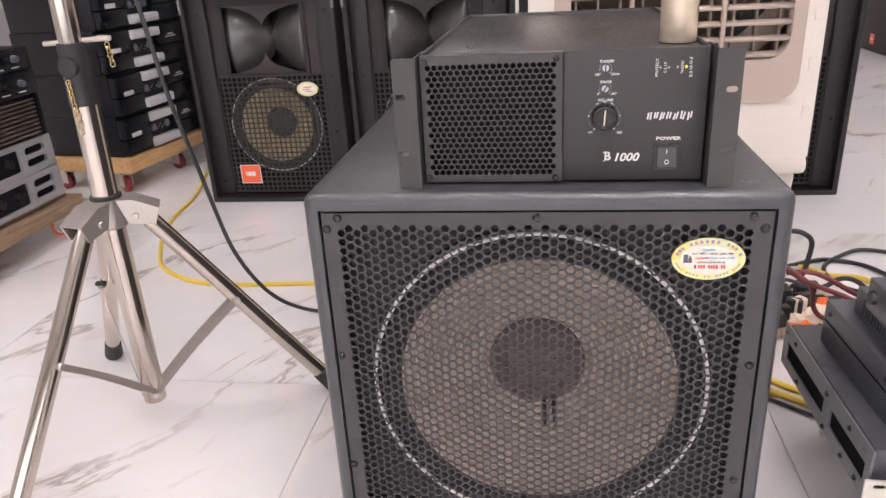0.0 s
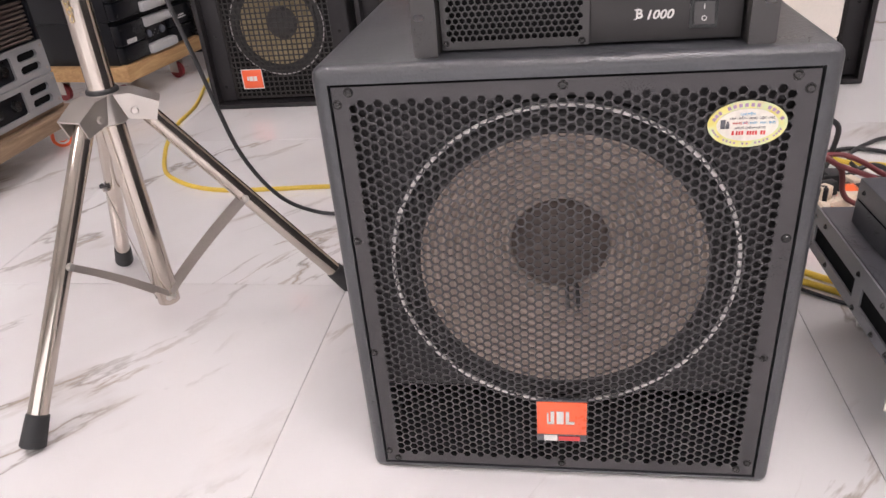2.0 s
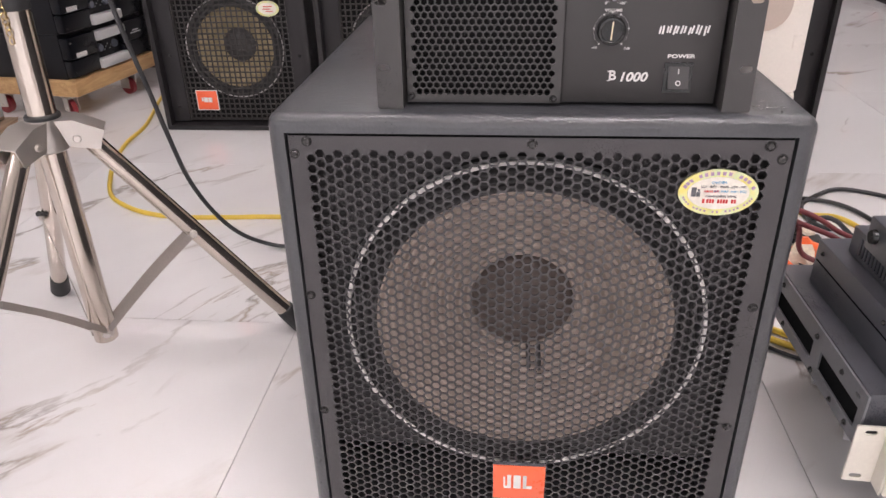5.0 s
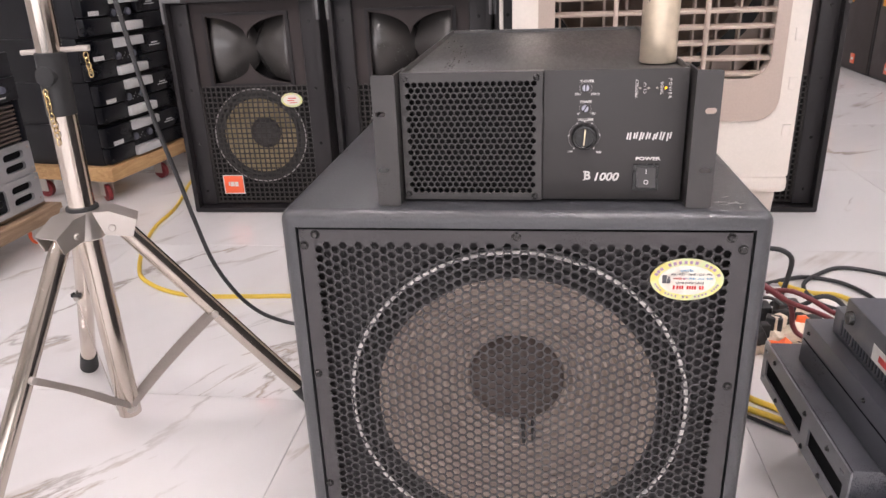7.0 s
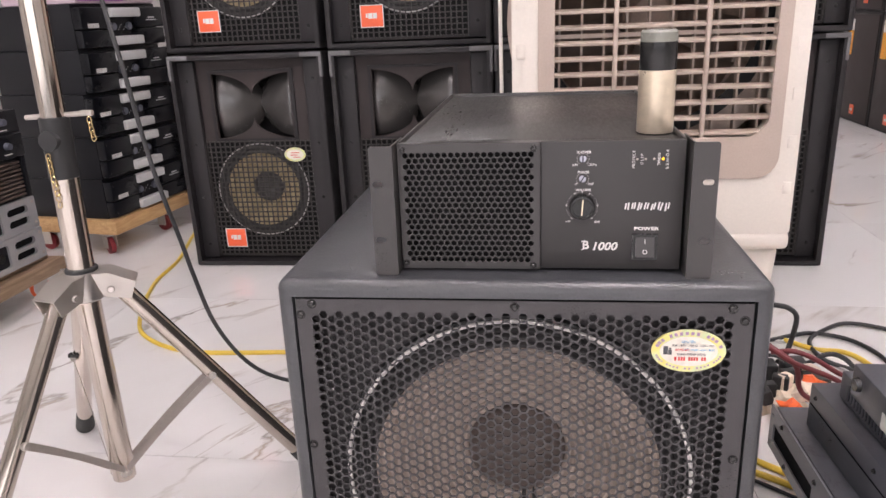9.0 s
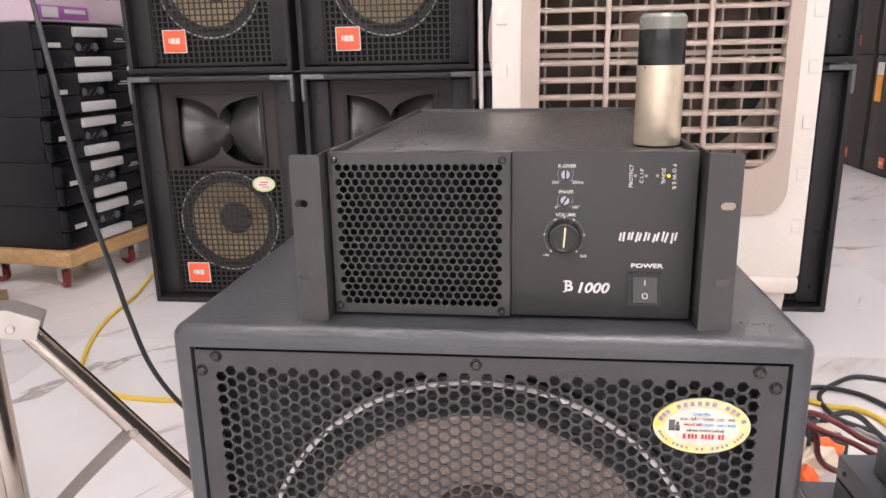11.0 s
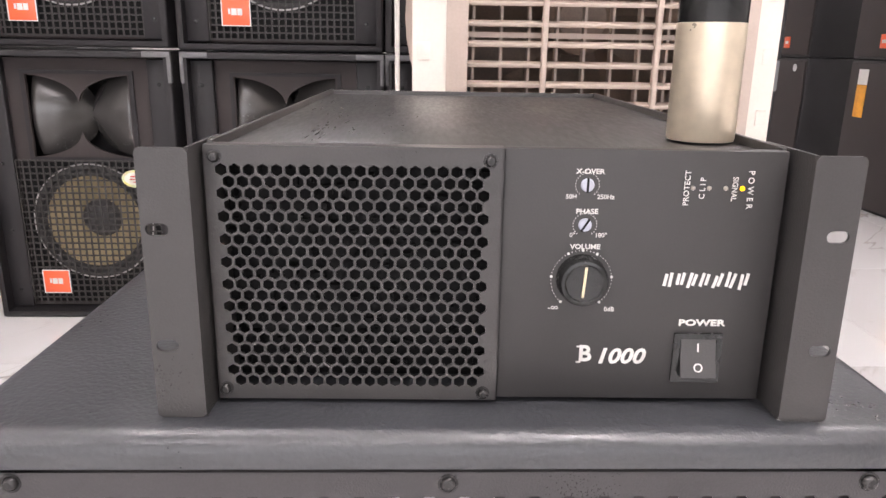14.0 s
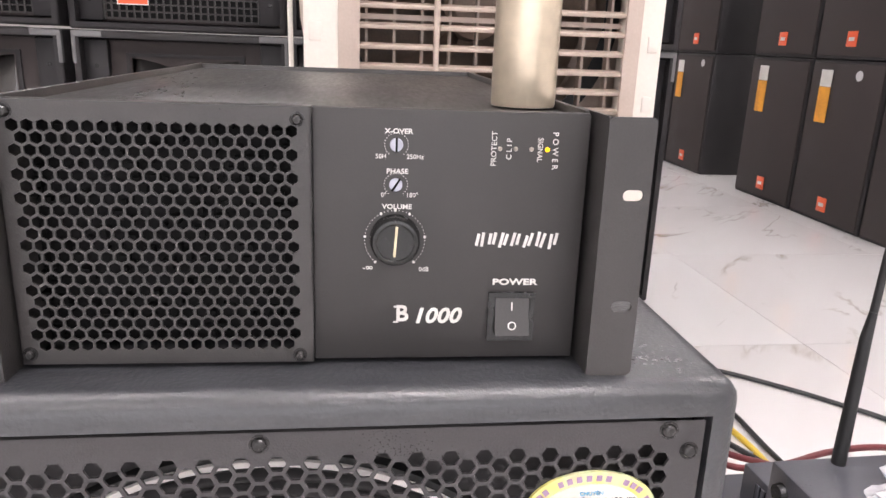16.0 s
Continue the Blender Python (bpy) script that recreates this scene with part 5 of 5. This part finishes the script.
for i in range(6):
    g = bmesh.new()
    bmesh.ops.create_icosphere(g, subdivisions=2, radius=0.036)
    for v in g.verts:
        v.co *= 1 + 0.7 * noise.noise(v.co * 40 + Vector((i, 0, 0)))
        v.co.z = max(v.co.z * 0.8, -0.02)
    part("scrap", moved(g, Matrix.Translation((rnd.uniform(-0.07, 0.07), rnd.uniform(-0.06, 0.05), 0.025 + 0.034 * (i // 2)))), PLUGORANGE if i in (1, 3, 4) else PLUGWHITE, scrap, "orange scrap" if i in (1, 3, 4) else "ivory scrap")
place(scrap, 0.745, 1.93, 0)


# ---- cables ----
def cable(points, r, material, label):
    return single("cable", tube(points, r), material, label, "cable", "loose cables")


cable([(-1.95, 3.85, 0.008), (-1.917, 3.697, 0.008), (-1.80, 3.30, 0.008), (-1.765, 3.024, 0.008), (-1.70, 2.80, 0.008), (-1.636, 2.64, 0.008), (-1.54, 2.46, 0.008), (-1.428, 2.359, 0.008), (-1.31, 2.30, 0.008), (-1.183, 2.278, 0.008), (-1.0, 2.285, 0.008), (-0.857, 2.295, 0.008), (-0.5, 2.29, 0.008), (0.0, 2.12, 0.008), (0.5, 2.00, 0.008)], 0.0085, YELLOW, "yellow power cable snaking across the floor")
cable([(-1.22, 2.0, 1.60), (-1.173, 2.0, 1.232), (-1.11, 1.94, 1.05), (-1.05, 1.90, 0.783), (-1.0, 1.90, 0.56), (-0.975, 1.90, 0.445), (-0.955, 1.93, 0.30), (-0.92, 1.98, 0.17), (-0.87, 2.03, 0.075), (-0.79, 2.066, 0.02), (-0.70, 2.07, 0.010), (-0.55, 2.05, 0.010), (-0.30, 1.98, 0.010)], 0.0066, BLACKCABLE, "thick black cable hanging down to the floor")
cable([(-0.083, 2.36, 3.6), (-0.080, 2.36, 2.4), (-0.086, 2.37, 1.3), (-0.084, 2.38, 0.6), (-0.090, 2.38, 0.008), (-0.2, 2.45, 0.008)], 0.0062, WHITECABLE, "white cable hanging beside the air cooler")
cable([(0.40, 2.15, 0.27), (0.60, 2.27, 0.235), (0.70, 2.30, 0.225), (0.795, 2.30, 0.214), (0.84, 2.30, 0.204), (0.869, 2.30, 0.171), (0.862, 2.30, 0.094), (0.84, 2.28, 0.040), (0.80, 2.22, 0.05)], 0.0085, BLACKCABLE, "thick black cable looping behind the subwoofer")
cable([(0.45, 2.30, 0.010), (0.65, 2.38, 0.010), (0.85, 2.465, 0.010), (0.94, 2.51, 0.010), (1.02, 2.53, 0.010), (1.115, 2.485, 0.010), (1.165, 2.39, 0.010), (1.175, 2.29, 0.010), (1.17, 2.1, 0.010), (1.18, 1.85, 0.010)], 0.0075, BLACKCABLE, "black cable lying on the tiles")
cable([(1.06, 2.24, 0.010), (0.985, 2.31, 0.010), (0.970, 2.40, 0.010), (0.99, 2.48, 0.010), (1.065, 2.56, 0.010), (1.165, 2.622, 0.010), (1.285, 2.575, 0.010), (1.44, 2.445, 0.010), (1.54, 2.34, 0.010), (1.62, 2.25, 0.010), (1.80, 1.98, 0.010), (1.95, 1.65, 0.010), (1.98, 1.2, 0.010)], 0.0075, BLACKCABLE, "black cable curling over the tiles")
cable([(0.84, 2.22, 0.03), (0.895, 2.20, 0.063), (0.923, 2.20, 0.084), (0.956, 2.20, 0.090), (0.991, 2.20, 0.075), (1.023, 2.20, 0.046), (1.07, 2.17, 0.010), (1.12, 2.05, 0.010)], 0.008, BLACKCABLE, "black cable bent over the power strip")
cable([(0.90, 2.47, 0.009), (0.98, 2.40, 0.009), (1.06, 2.385, 0.009), (1.10, 2.33, 0.009), (1.12, 2.23, 0.009), (1.13, 2.12, 0.009), (1.13, 1.95, 0.009), (1.14, 1.7, 0.009)], 0.0085, YELLOW, "yellow cable on the tiles behind the gear")
cable([(0.45, 1.85, 0.009), (0.58, 1.745, 0.009), (0.66, 1.68, 0.009), (0.78, 1.60, 0.009)], 0.0085, YELLOW, "yellow cable running under the chassis")
cable([(0.42, 1.77, 0.009), (0.585, 1.675, 0.009), (0.66, 1.625, 0.009), (0.78, 1.54, 0.009)], 0.0085, YELLOW, "yellow cable running under the chassis")
cable([(0.50, 1.70, 0.006), (0.59, 1.635, 0.006), (0.66, 1.58, 0.006), (0.76, 1.52, 0.006)], 0.005, BLACKCABLE, "thin black cable under the chassis")
cable([(0.36, 1.78, 0.45), (0.50, 1.71, 0.41), (0.594, 1.70, 0.351), (0.649, 1.70, 0.314), (0.704, 1.70, 0.291), (0.745, 1.70, 0.274), (0.804, 1.70, 0.243), (0.86, 1.70, 0.235), (0.93, 1.70, 0.243), (1.017, 1.70, 0.266), (1.137, 1.70, 0.271), (1.35, 1.75, 0.20), (1.50, 1.85, 0.010)], 0.0066, MAROON, "maroon cable sagging over the power strip")
cable([(0.60, 1.75, 0.34), (0.66, 1.72, 0.302), (0.676, 1.72, 0.270), (0.682, 1.72, 0.235), (0.703, 1.72, 0.207), (0.745, 1.70, 0.200), (0.80, 1.67, 0.215), (0.86, 1.66, 0.235)], 0.0066, MAROON, "maroon cable coiled beside the gear")
cable([(0.62, 1.76, 0.31), (0.67, 1.74, 0.322), (0.72, 1.73, 0.304), (0.77, 1.72, 0.275), (0.83, 1.72, 0.250), (0.90, 1.73, 0.225), (0.96, 1.76, 0.19)], 0.0066, MAROON, "maroon cable running behind the receiver")
cable([(0.66, 2.2, 0.02), (0.70, 2.16, 0.09), (0.78, 2.15, 0.10), (0.85, 2.10, 0.03)], 0.006, BLACKCABLE, "thin black cable over the plugs")
cable([(0.80, 2.48, 0.006), (0.95, 2.44, 0.006), (1.02, 2.26, 0.006), (1.12, 2.10, 0.006)], 0.005, GREYCABLE, "thin grey cable on the tiles")


# ---- speakers along the far side ----
def banner_speaker():
    """Front at y = 0 looking along -y, centred in x."""
    e = thing("cloth_front_speaker", "black speaker with cloth front standing in the far row", "speaker", "far row of speakers")
    part("cabinet", block(-0.355, 0.355, 0.012, 0.56, 0.0, 1.008, 0.014), BOXBLK, e, "black cabinet")
    part("front_cloth", block(-0.335, 0.335, 0.0, 0.014, 0.02, 0.988, 0.010), BAFFLE, e, "black front cloth")
    bd = part("badge", block(-0.045, 0.045, -0.006, 0.0, 0.075, 0.165, 0.002), ORANGE, e, "orange-red badge")
    part("badge_mark", bars([(-0.025, 0.025, 0.108, 0.130)], -0.006, 0.001), PRINT, bd)
    return e


def add_banner(x, y, z, rz):
    b = thing("banner_sticker", "amber and white upright banner stuck on a speaker front", "banner", "banner stickers")
    part("amber_field", block(-0.055, 0.055, -0.003, 0.0, 0.0, 0.22), BANNER, b, "amber field")
    part("white_field", block(-0.055, 0.055, -0.003, 0.0, 0.222, 0.325), PRINT, b, "white field")
    return place(b, x, y, z, rz)


far = place(banner_speaker(), 3.02, 6.71, 0, -90)
FAR = [(3.02, y, z) for z in (0, 1.010) for y in (7.44, 5.39, 4.67, 3.95, 3.22)] + [(3.02, 6.71, 1.010)]
for x, y, z in FAR:
    again(far, x, y, z, -90 + 0.8 * math.sin(5 * y))
add_banner(3.017, 7.66, 0.62, -90)
add_banner(3.017, 6.93, 0.62, -90)
for y in (5.56, 4.84, 4.12):
    add_banner(3.017, y, 0.62, -90)
for y, zz in ((6.52, 0.93), (4.54, 0.92), (3.83, 0.92)):
    dot = thing("round_sticker", "small round pale green sticker on a speaker front", "sticker", "round stickers")
    part("disc", facing(lathe([(0, 0.003), (0.030, 0.003), (0.030, 0.0)], 24), 0, 0, 0), LTGREY, dot)
    place(dot, 3.017, y, zz, -90)

# ---- floor tiles ----
floor = tagged(new("floor"), "polished white marble-look floor tiles with brown veins", "floor", kind="structure")
P, JX, JY = 1.156, -0.588, 1.652
tile_bm = block(-P / 2 + 0.0010, P / 2 - 0.0010, -P / 2 + 0.0010, P / 2 - 0.0010, -0.012, 0.0)
first = part("tile", tile_bm, MARBLE, floor)
cells = [(i, j) for i in range(-7, 7) for j in range(-7, 8) if RX0 - P / 2 < JX + (i + 0.5) * P < RX1 + P / 2 and RY0 - P / 2 < JY + (j + 0.5) * P < RY1 + P / 2]
for n, (i, j) in enumerate(cells):
    t = first if n == 0 else new("tile", first.data)
    t.parent = floor
    t.location = ((JX + (i + 0.5) * P) * U, (JY + (j + 0.5) * P) * U, 0)
